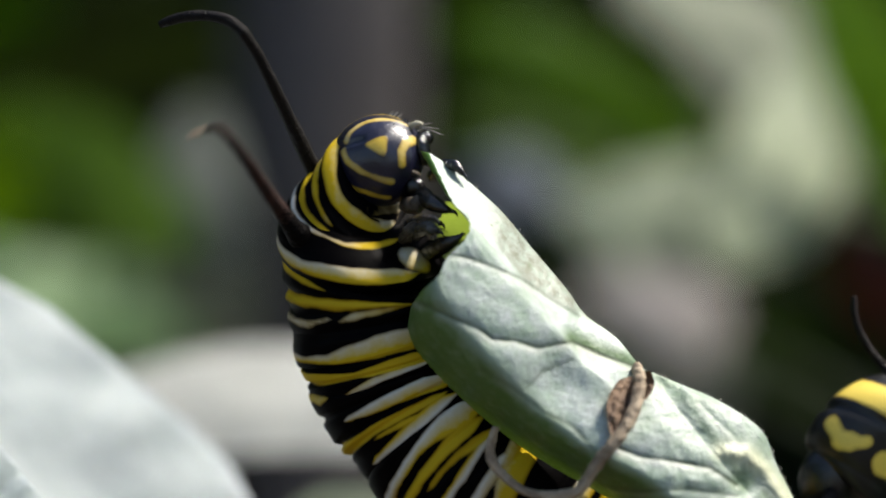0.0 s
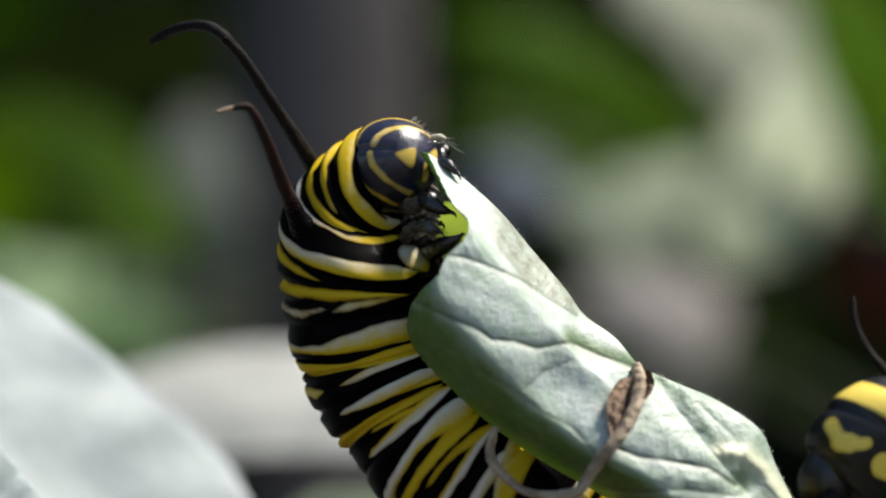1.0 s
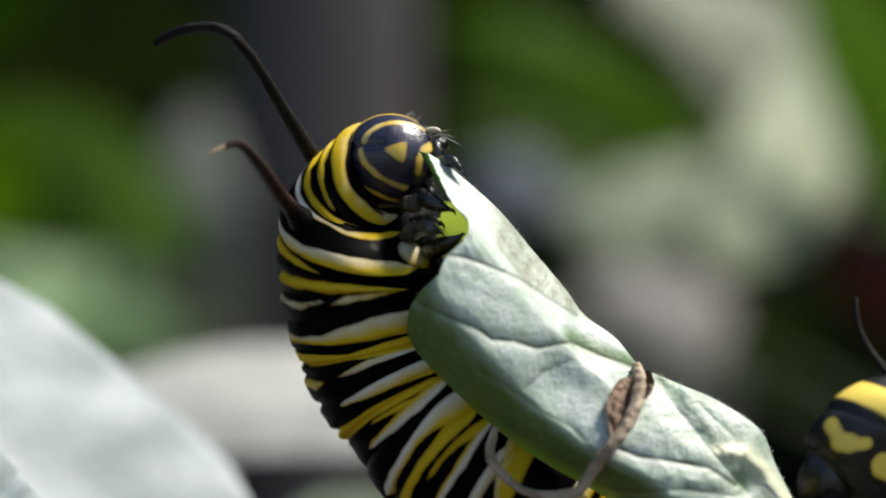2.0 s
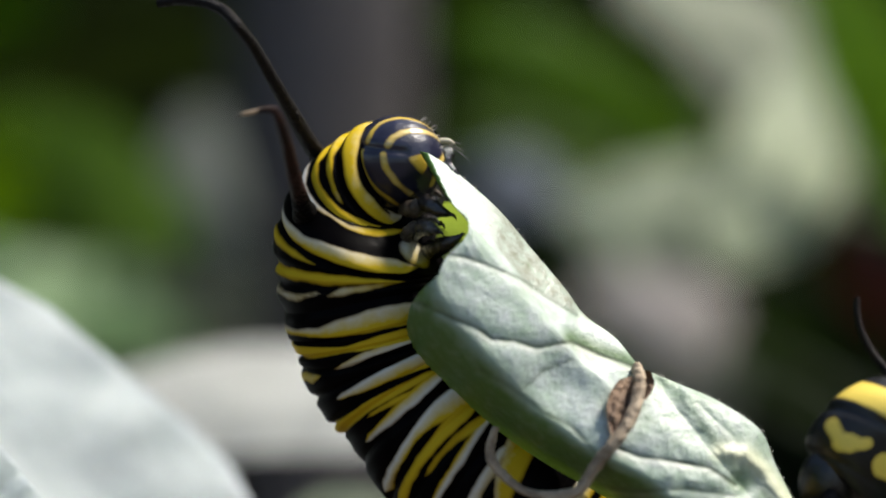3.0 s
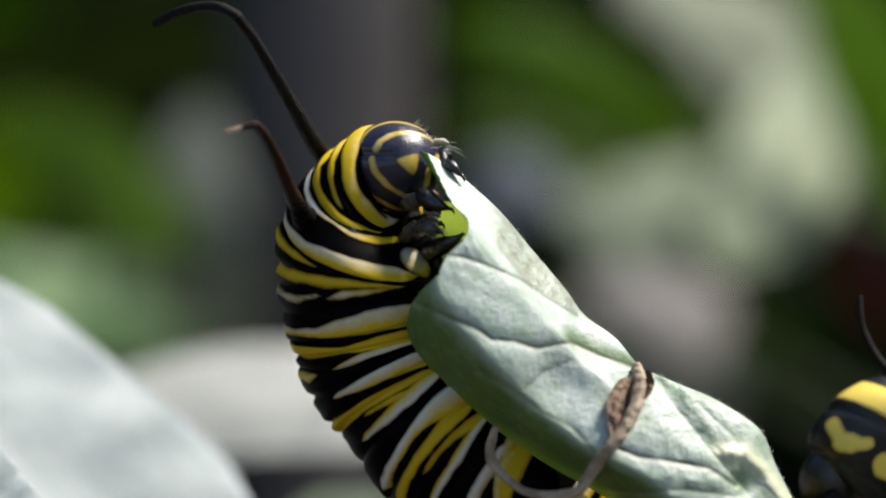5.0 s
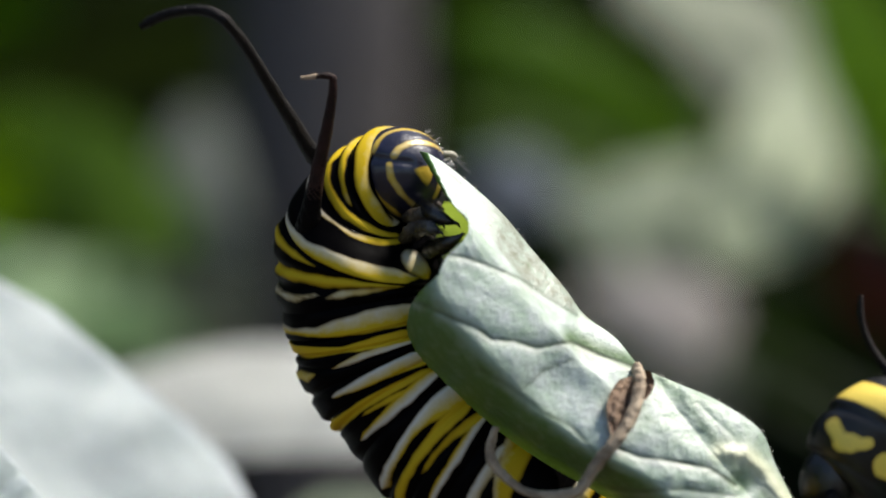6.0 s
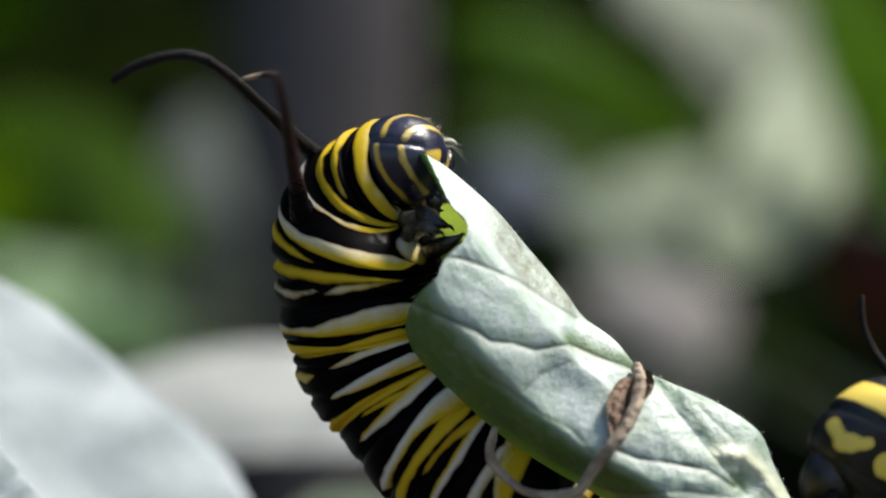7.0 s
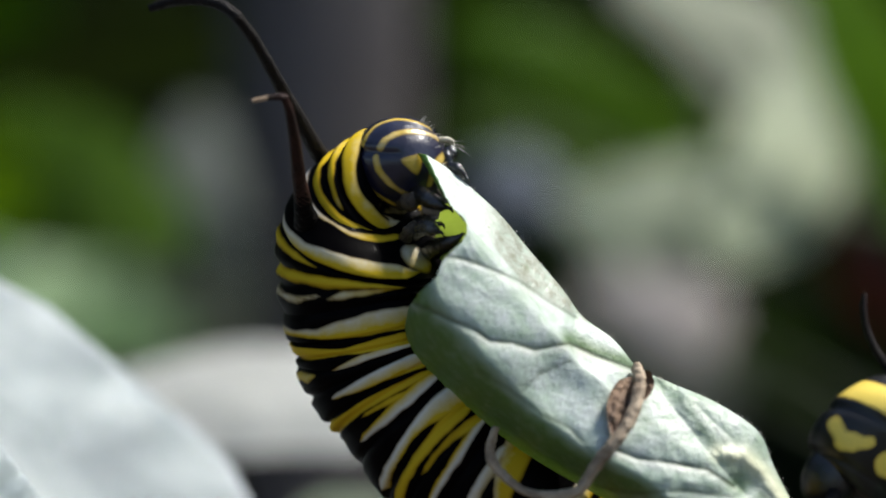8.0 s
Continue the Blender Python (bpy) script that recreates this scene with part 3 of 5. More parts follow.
def caterpillar():
    root = tagged(empty("caterpillar", P(1190, 1090, 2.8)), "black, white and yellow banded caterpillar chewing a pale leaf", "caterpillar", "caterpillars")
    parts = {"root": root}
    for name in SPANS:
        ob = part(name, segment(name, PIVOT[name]), SKIN, root)
        ob.location = PIVOT[name] - root.location
        parts[name] = ob
    parts["head"] = head_part(root)
    parts["head"].location = HEAD_AT - root.location
    parts["near"], parts["near_tip"] = near_filament(root)
    parts["far"], parts["far_tip"] = far_filament(root)
    return parts


BODY = caterpillar()


def legs():
    root = BODY["root"]

    def rel(pts):
        return [P(*p) - root.location for p in pts]
    one = leg(root, rel([(726, 352, 1.4), (746, 352, -0.6), (764, 362, -1.8), (782, 371, -2.3), (797, 376, -2.4)]), [15 * U, 15 * U, 14.5 * U, 10 * U, 4 * U])
    part("leg_base", tube(rel([(716, 364, 0.8), (730, 366, -0.6), (744, 360, -1.2)]), [12 * U, 15 * U, 13 * U], 18, 16, 0.35), TAN_FLESH, one, "wrinkled tan and black leg base")
    over = leg(root, rel([(762, 304, 1.6), (782, 286, -0.6), (802, 286, -1.4), (816, 300, -1.6)]), [12 * U, 12 * U, 10 * U, 5 * U], "glossy black leg hooked over the leaf")
    two = leg(root, rel([(732, 416, 0.4), (748, 404, -1.4), (762, 404, -2.2), (776, 410, -2.4)]), [14 * U, 15 * U, 13 * U, 6 * U], "wet, glittering black true leg", WET)
    part("leg_base", tube(rel([(716, 424, 0.2), (724, 408, -0.8), (734, 392, -1.0)]), [12 * U, 10 * U, 4 * U], 18, 14, 0.35), TAN_FLESH, two, "pale pointed leg base")
    hairs = [(Vector(p), Vector(q), 0.9 * U) for p, q in (rel([(x, y, -2.6), (x + 9, y + dy, -2.8)]) for x, y, dy in
                                                       ((760, 396, -6), (766, 402, -3), (770, 408, 2), (772, 414, 5), (756, 392, -8), (768, 418, 8), (762, 420, 8)))]
    part("bristles", bristles(hairs), SHELL, two, "short dark bristles")
    leg(root, rel([(720, 400, 2.2), (752, 390, 1.2), (768, 390, 0.6), (780, 396, 0.2)]), [14 * U, 12 * U, 9 * U, 5 * U], shell=WET)
    leg(root, rel([(756, 446, 1.6), (770, 440, -0.8), (790, 432, -2.2), (806, 425, -2.8), (815, 418, -3.0)]), [19 * U, 18 * U, 14 * U, 9 * U, 4 * U])
    leg(root, rel([(750, 450, 2.4), (785, 440, 2.2), (805, 436, 1.6), (820, 430, 1.0)]), [15 * U, 13 * U, 10 * U, 5 * U])
    BODY["first_leg"], BODY["over_leg"] = one, over


legs()


def prolegs():
    for name, v in (("fourth_ring", 12.5), ("fifth_ring", 14.3), ("sixth_ring", 16.0), ("tail_ring", 18.3)):
        for s in (1, -1):
            a = Vector(skin_point(v, s * 2.6, 0.85)) - PIVOT[name]
            b = Vector(skin_point(v, s * 2.75, 1.18)) - PIVOT[name]
            ob = part("proleg", tube([a, (a + b) / 2, b], [34 * U, 30 * U, 26 * U], 14, 14, 0.06), SHELL, BODY[name], "stubby black proleg")


prolegs()


# ---- the eaten leaf ----
TOP_EDGE = [(757, 272), (800, 300), (880, 370), (935, 435), (1000, 512), (1034, 558), (1090, 600), (1132, 650), (1162, 664), (1205, 682),
            (1262, 706), (1322, 742), (1352, 772), (1372, 822), (1402, 882), (1440, 960)]
LOW_EDGE = [(722, 560), (719, 592), (738, 632), (790, 684), (850, 738), (920, 792), (990, 836), (1045, 866), (1100, 900), (1180, 960), (1240, 1000)]
BITE = [(757, 272), (776, 312), (800, 360), (826, 388), (829, 410), (815, 432), (790, 456), (774, 490), (747, 514), (728, 540), (722, 560)]
VEINS = [  # width, depth (mm), points: side veins and folds of the blade
    (6, 0.24, [(740, 538), (800, 566), (842, 582), (870, 602), (910, 606), (950, 618), (1010, 607), (1060, 630), (1122, 652)]),
    (5, 0.20, [(792, 452), (825, 458), (858, 470), (922, 496), (967, 528), (1022, 562)]),
    (4, 0.10, [(850, 655), (900, 686), (960, 732), (1010, 756), (1050, 800)]),
    (5, 0.28, [(1085, 792), (1130, 810), (1190, 818), (1255, 830), (1300, 860)]),
    (4, 0.14, [(1050, 862), (1130, 872), (1220, 868), (1300, 880)]),
    (5, 0.22, [(1122, 652), (1165, 680), (1200, 728), (1258, 800), (1330, 882), (1400, 960)]),
    (4, 0.16, [(1238, 716), (1262, 742), (1296, 772), (1308, 800)]),
    (3, 0.10, [(1130, 745), (1180, 740), (1215, 755)]),
    (3, 0.08, [(930, 690), (960, 660), (1010, 640)])]


@functools.lru_cache(None)
def smooth_edge(points):
    return spline(points, 12 * len(points))


def even(points, s):
    p = smooth_edge(tuple(points))
    d = np.concatenate([[0], np.cumsum(np.hypot(*(p[1:] - p[:-1]).T))])
    d /= d[-1]
    return np.array([np.interp(s, d, p[:, 0]), np.interp(s, d, p[:, 1])])


def fold_height(s):
    """How far the upper rim stands behind the near bulge of the blade (mm)."""
    k = min(1.0, max(0.0, (s - 0.22) / 0.35))
    return 4.9 - 1.4 * k * k * (3 - 2 * k)


def blade_depth(x, y, s, v):
    """Depth (mm) of the folded blade: a flattened roll whose lower rim turns away."""
    d = -6.0 + fold_height(s) * max(0.0, (0.86 - v) / 0.86) ** 1.45
    d += 4.6 * max(0.0, (v - 0.74) / 0.26) ** 1.9
    return d


RIB_LINE = [(1276, 800), (1318, 804), (1350, 832), (1384, 880), (1440, 962)]
LUMPS = [(985, 692, 72, -0.85), (1236, 716, 26, 0.3), (1268, 736, 32, 0.4), (1304, 764, 28, 0.35), (1328, 786, 20, 0.15), (1216, 698, 16, 0.3), (1338, 856, 24, -0.2), (1165, 745, 40, 0.2), (1310, 858, 22, -0.3), (1180, 850, 60, 0.4), (1110, 720, 40, -0.2),
         (900, 560, 80, 0.3), (860, 410, 60, 0.3), (830, 520, 60, 0.3), (990, 560, 50, 0.3), (900, 650, 60, 0.25)]


def blade_relief(x, y):
    """Quilting between the veins (mm towards the eye), the pale vein and the painted shade of the grooves above."""
    h, pale, groove_shade = 0.0, 0.0, 0.0
    for k, (w, depth, pts) in enumerate(VEINS):
        d, side = line_distance(x, y, pts)
        if d > 110:
            continue
        much = min(1.0, depth * 3)
        wander = 0.6 + 0.8 * noise.noise(Vector((x / 34, y / 34, k)))
        if side > 0 and k != 5:
            pale = max(pale, math.exp(-((d - 6) / w) ** 2) * much * wander)
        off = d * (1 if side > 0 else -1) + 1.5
        groove_shade = max(groove_shade, math.exp(-(off / 3.6) ** 2) * min(1.0, depth * 3.0 + 0.25) * (0.6 + 0.5 * wander) * (0.12 if k in (5, 6, 7) else 1.0))
        h -= depth * math.exp(-d / 7.0) * (0.5 - 0.15 * math.tanh(side / 8.0))
        h += depth * 0.22 * math.exp(-((d - 26) / 24.0) ** 2)
        if k == 5 and x > 1165:
            h -= 0.05 * math.exp(-((d - (6 if side < 0 else -6)) / 15.0) ** 2)
    d = line_distance(x, y, RIB_LINE)[0]
    h += 0.36 * math.exp(-(d / 14.0) ** 2) * min(1, max(0, (x - 1270) / 30))
    for cx, cy, r, k in LUMPS:
        h += 0.75 * k * math.exp(-((x - cx) ** 2 + (y - cy) ** 2) / (r * r))
    rough = 1.0 + 1.6 * min(1, max(0, (x - 1120) / 60))
    h += 0.07 * noise.noise(Vector((x / 60, y / 60, 4))) + rough * (0.03 * noise.noise(Vector((x / 24, y / 24, 9))) + 0.010 * noise.noise(Vector((x / 9, y / 9, 9))))
    return h, pale, groove_shade


def bare_shade_at(x, y, v):
    """How far the white wax gives way to green: at the rolled rim, the tip of the fold and along some veins, partly as
    painted shade.
    """
    # Green rim, deepened in colour for its turned-away, shaded side
    g = max(0.0, (v - 0.68) / 0.17) ** 1.2 * 1.1
    g = max(g, 0.18 * min(1, max(0, (x - 1120) / 60)))
    # Green beside the fold, with the lobe's shaded side painted in
    g = max(g, 0.5 * math.exp(-(line_distance(x - 14, y + 8, VEINS[5][2])[0] / 17.0) ** 2) * (0.8 + 0.5 * noise.noise(Vector((x / 30, y / 30, 2)))))
    g = max(g, 0.6 * math.exp(-((x - 1312) / 24) ** 2 - ((y - 852) / 32) ** 2), 0.5 * math.exp(-((x - 1180) / 22) ** 2 - ((y - 682) / 10) ** 2))
    # Shade above the end of the first vein, painted dark green
    g = max(g, 0.8 * math.exp(-(line_distance(x, y + 9, VEINS[0][2][6:])[0] / 15.0) ** 2))
    g = max(g, 0.6 * math.exp(-(((x - 735) / 30) ** 2 + ((y - 540) / 45) ** 2)))
    g = max(g, 0.9 * math.exp(-((x - 934) / 6) ** 2 - ((y - 472) / 7) ** 2))
    return min(1.0, g + 0.22 * max(0, noise.noise(Vector((x / 55, y / 38, 7)))))


def dry_at(x, y, v):
    """The withered margin along the upper rim."""
    if not 850 < x < 1075 or v > 0.4:
        return 0.0
    inner = float(np.interp(x, [850, 880, 922, 967, 1022, 1075], [380, 440, 492, 525, 558, 590]))
    return min(1, max(0, (inner - y) / 8 + 0.4)) * min(1, (x - 850) / 40) * min(1, (1075 - x) / 30)


BLADE = []


def on_blade(x, y):
    """Depth of the leaf's near face at a place of the plan."""
    return min(BLADE, key=lambda q: (q[0] - x) ** 2 + (q[1] - y) ** 2)[2]


def eaten_leaf():
    root = tagged(empty("milkweed_leaf", P(1240, 990, -3.0)), "pale folded leaf with a chewed edge, underside turned out", "leaf")
    n, m = 350, 136
    front, vein, bare_shade = [], [], []
    e0, e1 = np.array(BITE[0], float), np.array(BITE[-1], float)
    f0, f1 = np.array(TOP_EDGE[-1], float), np.array(LOW_EDGE[-1], float)
    for i in range(n):
        s = (i / (n - 1)) ** 1.15
        a, b = even(TOP_EDGE, s), even(LOW_EDGE, s)
        row, vr, br = [], [], []
        for j in range(m):
            v = j / (m - 1)
            left = even(BITE, v)
            right = f0 * (1 - v) + f1 * v
            corner = (1 - s) * ((1 - v) * e0 + v * e1) + s * ((1 - v) * f0 + v * f1)
            xy = (1 - v) * a + v * b + (1 - s) * left + s * right - corner
            if s < 0.2:
                xy[0] += 2.2 * noise.noise(Vector((v * 40, 3, 1))) * (1 - s / 0.2)
            h, st, gr = blade_relief(xy[0], xy[1])
            h *= min(1, s / 0.03 + 0.3) * min(1, v / 0.05 + 0.3)
            row.append((xy[0], xy[1], blade_depth(xy[0], xy[1], s, v) - h))
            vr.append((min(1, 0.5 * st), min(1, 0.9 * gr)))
            br.append((bare_shade_at(xy[0], xy[1], v), dry_at(xy[0], xy[1], v)))
        front.append(row)
        vein.append(vr)
        bare_shade.append(br)
    bm = bmesh.new()
    lay, wax, cream, cut, dry = (bm.verts.layers.float.new(k) for k in ("vein", "bare_shade", "rib", "groove_shade", "dry"))
    near_v, far_v = [], []
    for row, vr, br in zip(front, vein, bare_shade):
        la, lb = [], []
        for (x, y, d), w, g in zip(row, vr, br):
            q = bm.verts.new(P(x, y, d) - root.location)
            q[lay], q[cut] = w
            q[wax], q[dry] = g
            q[cream] = 0.85 * math.exp(-(line_distance(x, y, RIB_LINE)[0] / 17.0) ** 2) if x > 1250 else 0.0
            la.append(q)
            edge = 15.0 * max(0.0, 1 - len(near_v) / 9) * max(0.0, 1 - len(lb) / 48)
            q = bm.verts.new(P(x - edge, y - 0.2 * edge, d + 0.38) - root.location)
            q[lay] = w[0]
            lb.append(q)
        near_v.append(la)
        far_v.append(lb)
    for i in range(n - 1):
        for j in range(m - 1):
            bm.faces.new((near_v[i][j], near_v[i][j + 1], near_v[i + 1][j + 1], near_v[i + 1][j]))
            bm.faces.new((far_v[i][j], far_v[i + 1][j], far_v[i + 1][j + 1], far_v[i][j + 1])).material_index = 1
    for j in range(m - 1):
        bm.faces.new((near_v[0][j], far_v[0][j], far_v[0][j + 1], near_v[0][j + 1])).material_index = 2
        bm.faces.new((near_v[-1][j], near_v[-1][j + 1], far_v[-1][j + 1], far_v[-1][j])).material_index = 1
    for i in range(n - 1):
        for j in (0, m - 1):
            bm.faces.new((near_v[i][j], near_v[i + 1][j], far_v[i + 1][j], far_v[i][j])).material_index = 0
    bmesh.ops.recalc_face_normals(bm, faces=bm.faces)
    part("blade", bm, [LEAF_PALE, LEAF_BRIGHT, LEAF_CUT], root, "pale veined underside with a curled rim")
    # the half that lies folded behind, its chewed rim showing in the bite
    rows, vr = [], []
    for i in range(60):
        s = i / 59
        top = even(TOP_EDGE, 0.04 + 0.9 * s) + np.array([0.0, 58.0 * max(0.0, 1 - s / 0.12)])
        row = []
        for j in range(30):
            v = j / 29
            low = np.array([774 + 462 * s, 434 + 535 * s])
            x, y = top * (1 - v) + low * v
            if i == 0:
                x += 12 * noise.noise(Vector((v * 9, 1, 5))) + 9 * noise.noise(Vector((v * 31, 1, 5)))
            d = -1.0 - 0.5 * s + 1.4 * min(1, s / 0.15) + 1.6 * math.sin(math.pi * min(v, 0.75) * 0.62)
            row.append(P(x - 6, y + 6, d) - root.location)
        rows.append(row)
        vr.append([0.3 * math.exp(-((j / 29 - 0.5 - 0.2 * math.sin(s * 20)) / 0.02) ** 2) for j in range(30)])
    part("folded_half", grid_mesh(rows, attrs={"vein": vr}), LEAF_BRIGHT, root, "bright green upper side inside the fold")
    BLADE.extend(q for row in front[::4] for q in row[::4])
    at = P(797, 628, on_blade(797, 628)) - root.location
    part("dew_drop", blob(*at, 4 * U, 3 * U, 4 * U, seg=16), DEW, root, "tiny clear droplet")
    rng = random.Random(8)
    spec = []
    for k in range(110):
        s = rng.uniform(0.02, 0.93)
        x, y = even(TOP_EDGE, s)
        d = -6.4 + fold_height(s)
        ln = rng.uniform(3, 8)
        a = P(x - 1, y + 1, d) - root.location
        spec.append((a, P(x + ln * rng.uniform(0.2, 0.9), y - ln * rng.uniform(0.4, 1), d + rng.uniform(-0.2, 0.2)) - root.location, 0.5 * U))
    part("down", bristles(spec), BRISTLE, root, "fine pale hairs along the rim")
    return root


LEAF = eaten_leaf()


# ---- withered stalk caught on the leaf ----
def withered_stalk():
    pts = [(x, y, on_blade(x, y) - k) for x, y, k in ((1126, 648, 0.5), (1131, 672, 0.9), (1127, 706, 1.0), (1112, 748, 0.9), (1084, 788, 0.7), (1054, 824, 0.5))]
    pts += [(1024, 868, -5.6), (980, 876, -5.0), (936, 872, -4.4), (900, 850, -4.4), (872, 818, -4.3), (868, 790, -4.2), (878, 756, -4.0)]
    root = tagged(empty("withered_stalk", P(1024, 868, -5.6)), "dry brown curled stalk caught on the leaf", "dry stalk")
    base = root.location
    part("stalk", tube([P(*p) - base for p in pts], [10 * U, 13 * U, 14 * U, 14 * U, 14 * U, 14 * U, 12 * U, 9 * U, 8 * U, 9 * U, 10 * U, 9 * U, 7 * U], 160, 18, 0.30, 0.7), DRY, root)
    rows = []
    for i in range(24):
        s = i / 23
        a = np.array([1098 + 20 * s, 678 + 84 * s])
        w = 16 + 30 * math.sin(math.pi * (0.15 + 0.8 * s)) * (1 - 0.35 * s)
        row = []
        for j in range(14):
            f = j / 13
            x, y = 1139 - 26 * s - (1 - f) * (w + 12), 672 + 98 * s - 12 * f + 5 * noise.noise(Vector((s * 6, f * 4, 1)))
            row.append(P(x, y, on_blade(x, y) - 0.30 + 0.30 * noise.noise(Vector((s * 5, f * 5, 2))) - 0.30 * (1 - f)) - base)
        rows.append(row)
    part("husk", grid_mesh(rows), HUSK, root, "crumpled papery husk")
    rows = []
    for i in range(12):
        s = i / 11
        row = []
        for j in range(8):
            f = j / 7
            x = 1133 + 25 * f * math.sin(math.pi * (0.25 + 0.62 * s)) + 2 * noise.noise(Vector((s * 7, f * 3, 5)))
            y = 654 + 50 * s + 4 * f
            row.append(P(x, y, on_blade(min(x, 1150), max(y, 672)) - 0.45 + 0.35 * math.sin(f * 4.2 + s) + 0.15 * noise.noise(Vector((s * 6, f * 6, 8)))) - base)
        rows.append(row)
    part("husk_scrap", grid_mesh(rows), HUSK, root, "small curled scrap of husk")
    return root


withered_stalk()


# ---- the stem that bears the eaten leaf ----
def bearing_stem():
    root = tagged(empty("milkweed_plant", Vector((P(1720, 1400, 3).x, P(1720, 1400, 3).y, 0.0))), "upright pale green plant stem with a leaf stalk", "plant")
    b = root.location
    top = P(1720, 1380, 3)
    part("stem", tube([Vector((0, 0, -0.01)), Vector((0.004, 0.002, 0.2)), Vector((-0.003, 0.001, 0.42)), top - b, P(1740, 1240, 3.4) - b],
                      [0.004, 0.0038, 0.0035, 0.003, 0.0018], 80, 16, 0.05), STEM, root)
    part("leaf_stalk", tube([P(1425, 955, -4.2) - b, P(1500, 1060, -2.0) - b, P(1600, 1220, 1.0) - b, top - b], [32 * U, 30 * U, 34 * U, 42 * U], 40, 16, 0.05), STEM, root)
    return root


bearing_stem()


# ---- the second caterpillar ----
RINGS2 = [(1432, 812, 1553, 905, -10, 5.0), (1424, 764, 1600, 855, -18, 5.2), (1470, 699, 1658, 790, -26, 5.5), (1548, 656, 1708, 770, -20, 6.0),
          (1633, 640, 1758, 790, -6, 6.6), (1718, 650, 1803, 840, 4, 7.2), (1798, 676, 1848, 890, 6, 8.0), (1878, 720, 1888, 930, 4, 8.6),
          (1958, 770, 1933, 968, 0, 9.2), (2018, 830, 1968, 1005, -4, 9.8), (2058, 900, 1993, 1045, -6, 10.2), (2068, 970, 2018, 1060, -4, 10.6)]
BANDS["front_half"] = [((-0.1, 0, 0), [(0, 2.30, 0.30), (0.3, 2.25, 0.36), (0.6, 2.1, 0.34), (1, 2.1, 0.3)]), ((0.3, 0, 0), [(0, 3.35, 0.12), (1, 3.35, 0.12)])]
BANDS["middle"] = [((0.3, 0, -0.4), [(0, 4.4, 0.25), (1, 4.4, 0.2)]), ((-0.1, 0, 0), [(0, 5.2, 0.2), (1, 5.2, 0.2)]), ((0.4, 0, 0), [(0, 6.1, 0.2), (1, 6.1, 0.2)])]
BANDS["hind_half"] = [((0.3, 0, -0.4), [(0, 7.2, 0.2), (1, 7.2, 0.2)]), ((0, 0, 0), [(0, 8.2, 0.2), (1, 8.2, 0.2)]), ((0.3, 0, 0), [(0, 9.3, 0.2), (1, 9.3, 0.2)])]
# Yellow marks on its near flank: half width and line, in plan units
MARKS["front_half"] = [(16, [(1470, 744), (1482, 772)]), (19, [(1484, 774), (1500, 776)]), (13, [(1500, 778), (1532, 776)]), (25, [(1562, 816), (1584, 826)])]


def second_caterpillar():
    root = tagged(empty("caterpillar", P(1900, 960, 8)), "black and yellow banded caterpillar on a neighbouring stem", "caterpillar", "caterpillars")
    for name, span, folds in (("front_half", ([(0, 0.0)], [(0, 3.7)]), (0.55, 1.7, 3.0)), ("middle", ([(0, 3.7)], [(0, 6.8)]), (4.8, 5.8)), ("hind_half", ([(0, 6.8)], [(0, 10.9)]), (7.8, 8.8, 9.8))):
        ob = part(name, segment(name, root.location, 14, 80, RINGS2, span, folds), FAR_SKIN, root)
    d = (REACH + 0.005) * K
    head = part("head", blob(*(P(1462, 838, 4.4) - root.location), 50 * d, 48 * d, 62 * d, Matrix.Rotation(radians(24), 4, "Y"), 40), HEAD_PLAIN, root, "glossy black head")
    for x, y in ((1450, 880), (1490, 905)):
        part("leg", tube([P(x + 20, y - 10, 3.0) - root.location, P(x + 4, y + 14, 2.2) - root.location, P(x - 2, y + 40, 2.4) - root.location],
                         [15 * d, 11 * d, 4 * d], 16, 10, 0.1), HORN, root, "black true leg")
    return root


HEAD_PLAIN = plain_material("black_head_shell", (0.003, 0.003, 0.005), (0.007, 0.007, 0.010), 1500, 0.28, 0.00006, 5000, spec=0.6)
SECOND = second_caterpillar()
SECOND_ROOT = P(1572, 656, 5.2)


def second_filament():
    d = (REACH + 0.005) * K
    pts = [(6, -24), (0, 0), (-18, 22), (-40, 54), (-54, 88), (-59, 118), (-58, 140)]
    return part("filament", tube([(x * d, 0, z * d) for x, z in pts], [13 * d, 11 * d, 8 * d, 7 * d, 6 * d, 6 * d, 3.5 * d], 40, 12, 0.08), HORN, SECOND, "black curved filament")


SECOND_HORN = second_filament()


def perch_stem():
    root = tagged(empty("milkweed_plant", Vector((P(2040, 900, 11).x, P(2040, 900, 11).y, 0))), "upright green plant stem under the second caterpillar", "plant")
    b = root.location
    part("stem", tube([Vector((0, 0, -0.01)), Vector((0.003, 0, 0.25)), Vector((-0.002, 0, 0.5)), P(1985, 1060, 10) - b, P(1900, 960, 9) - b, P(1800, 905, 8) - b, P(1700, 880, 7) - b, P(1660, 868, 6.4) - b],
                      [0.004, 0.0036, 0.003, 0.0022, 0.0014, 0.0011, 0.0009, 0.0005], 90, 14, 0.05), STEM, root)
    return root


perch_stem()


# ---- other plants ----
LEAF_DIM = leaf_material("dull_leaf", (0.45, 0.41, 0.41), (0.55, 0.50, 0.49), (0.72, 0.68, 0.65), (0.15, 0.18, 0.10), 60, 0.6, 0.2)
LEAF_GREYG = leaf_material("upright_grey_leaf", (0.18, 0.20, 0.175), (0.25, 0.27, 0.235), (0.27, 0.29, 0.25), (0.15, 0.18, 0.10), 60, 0.6, 0.2)
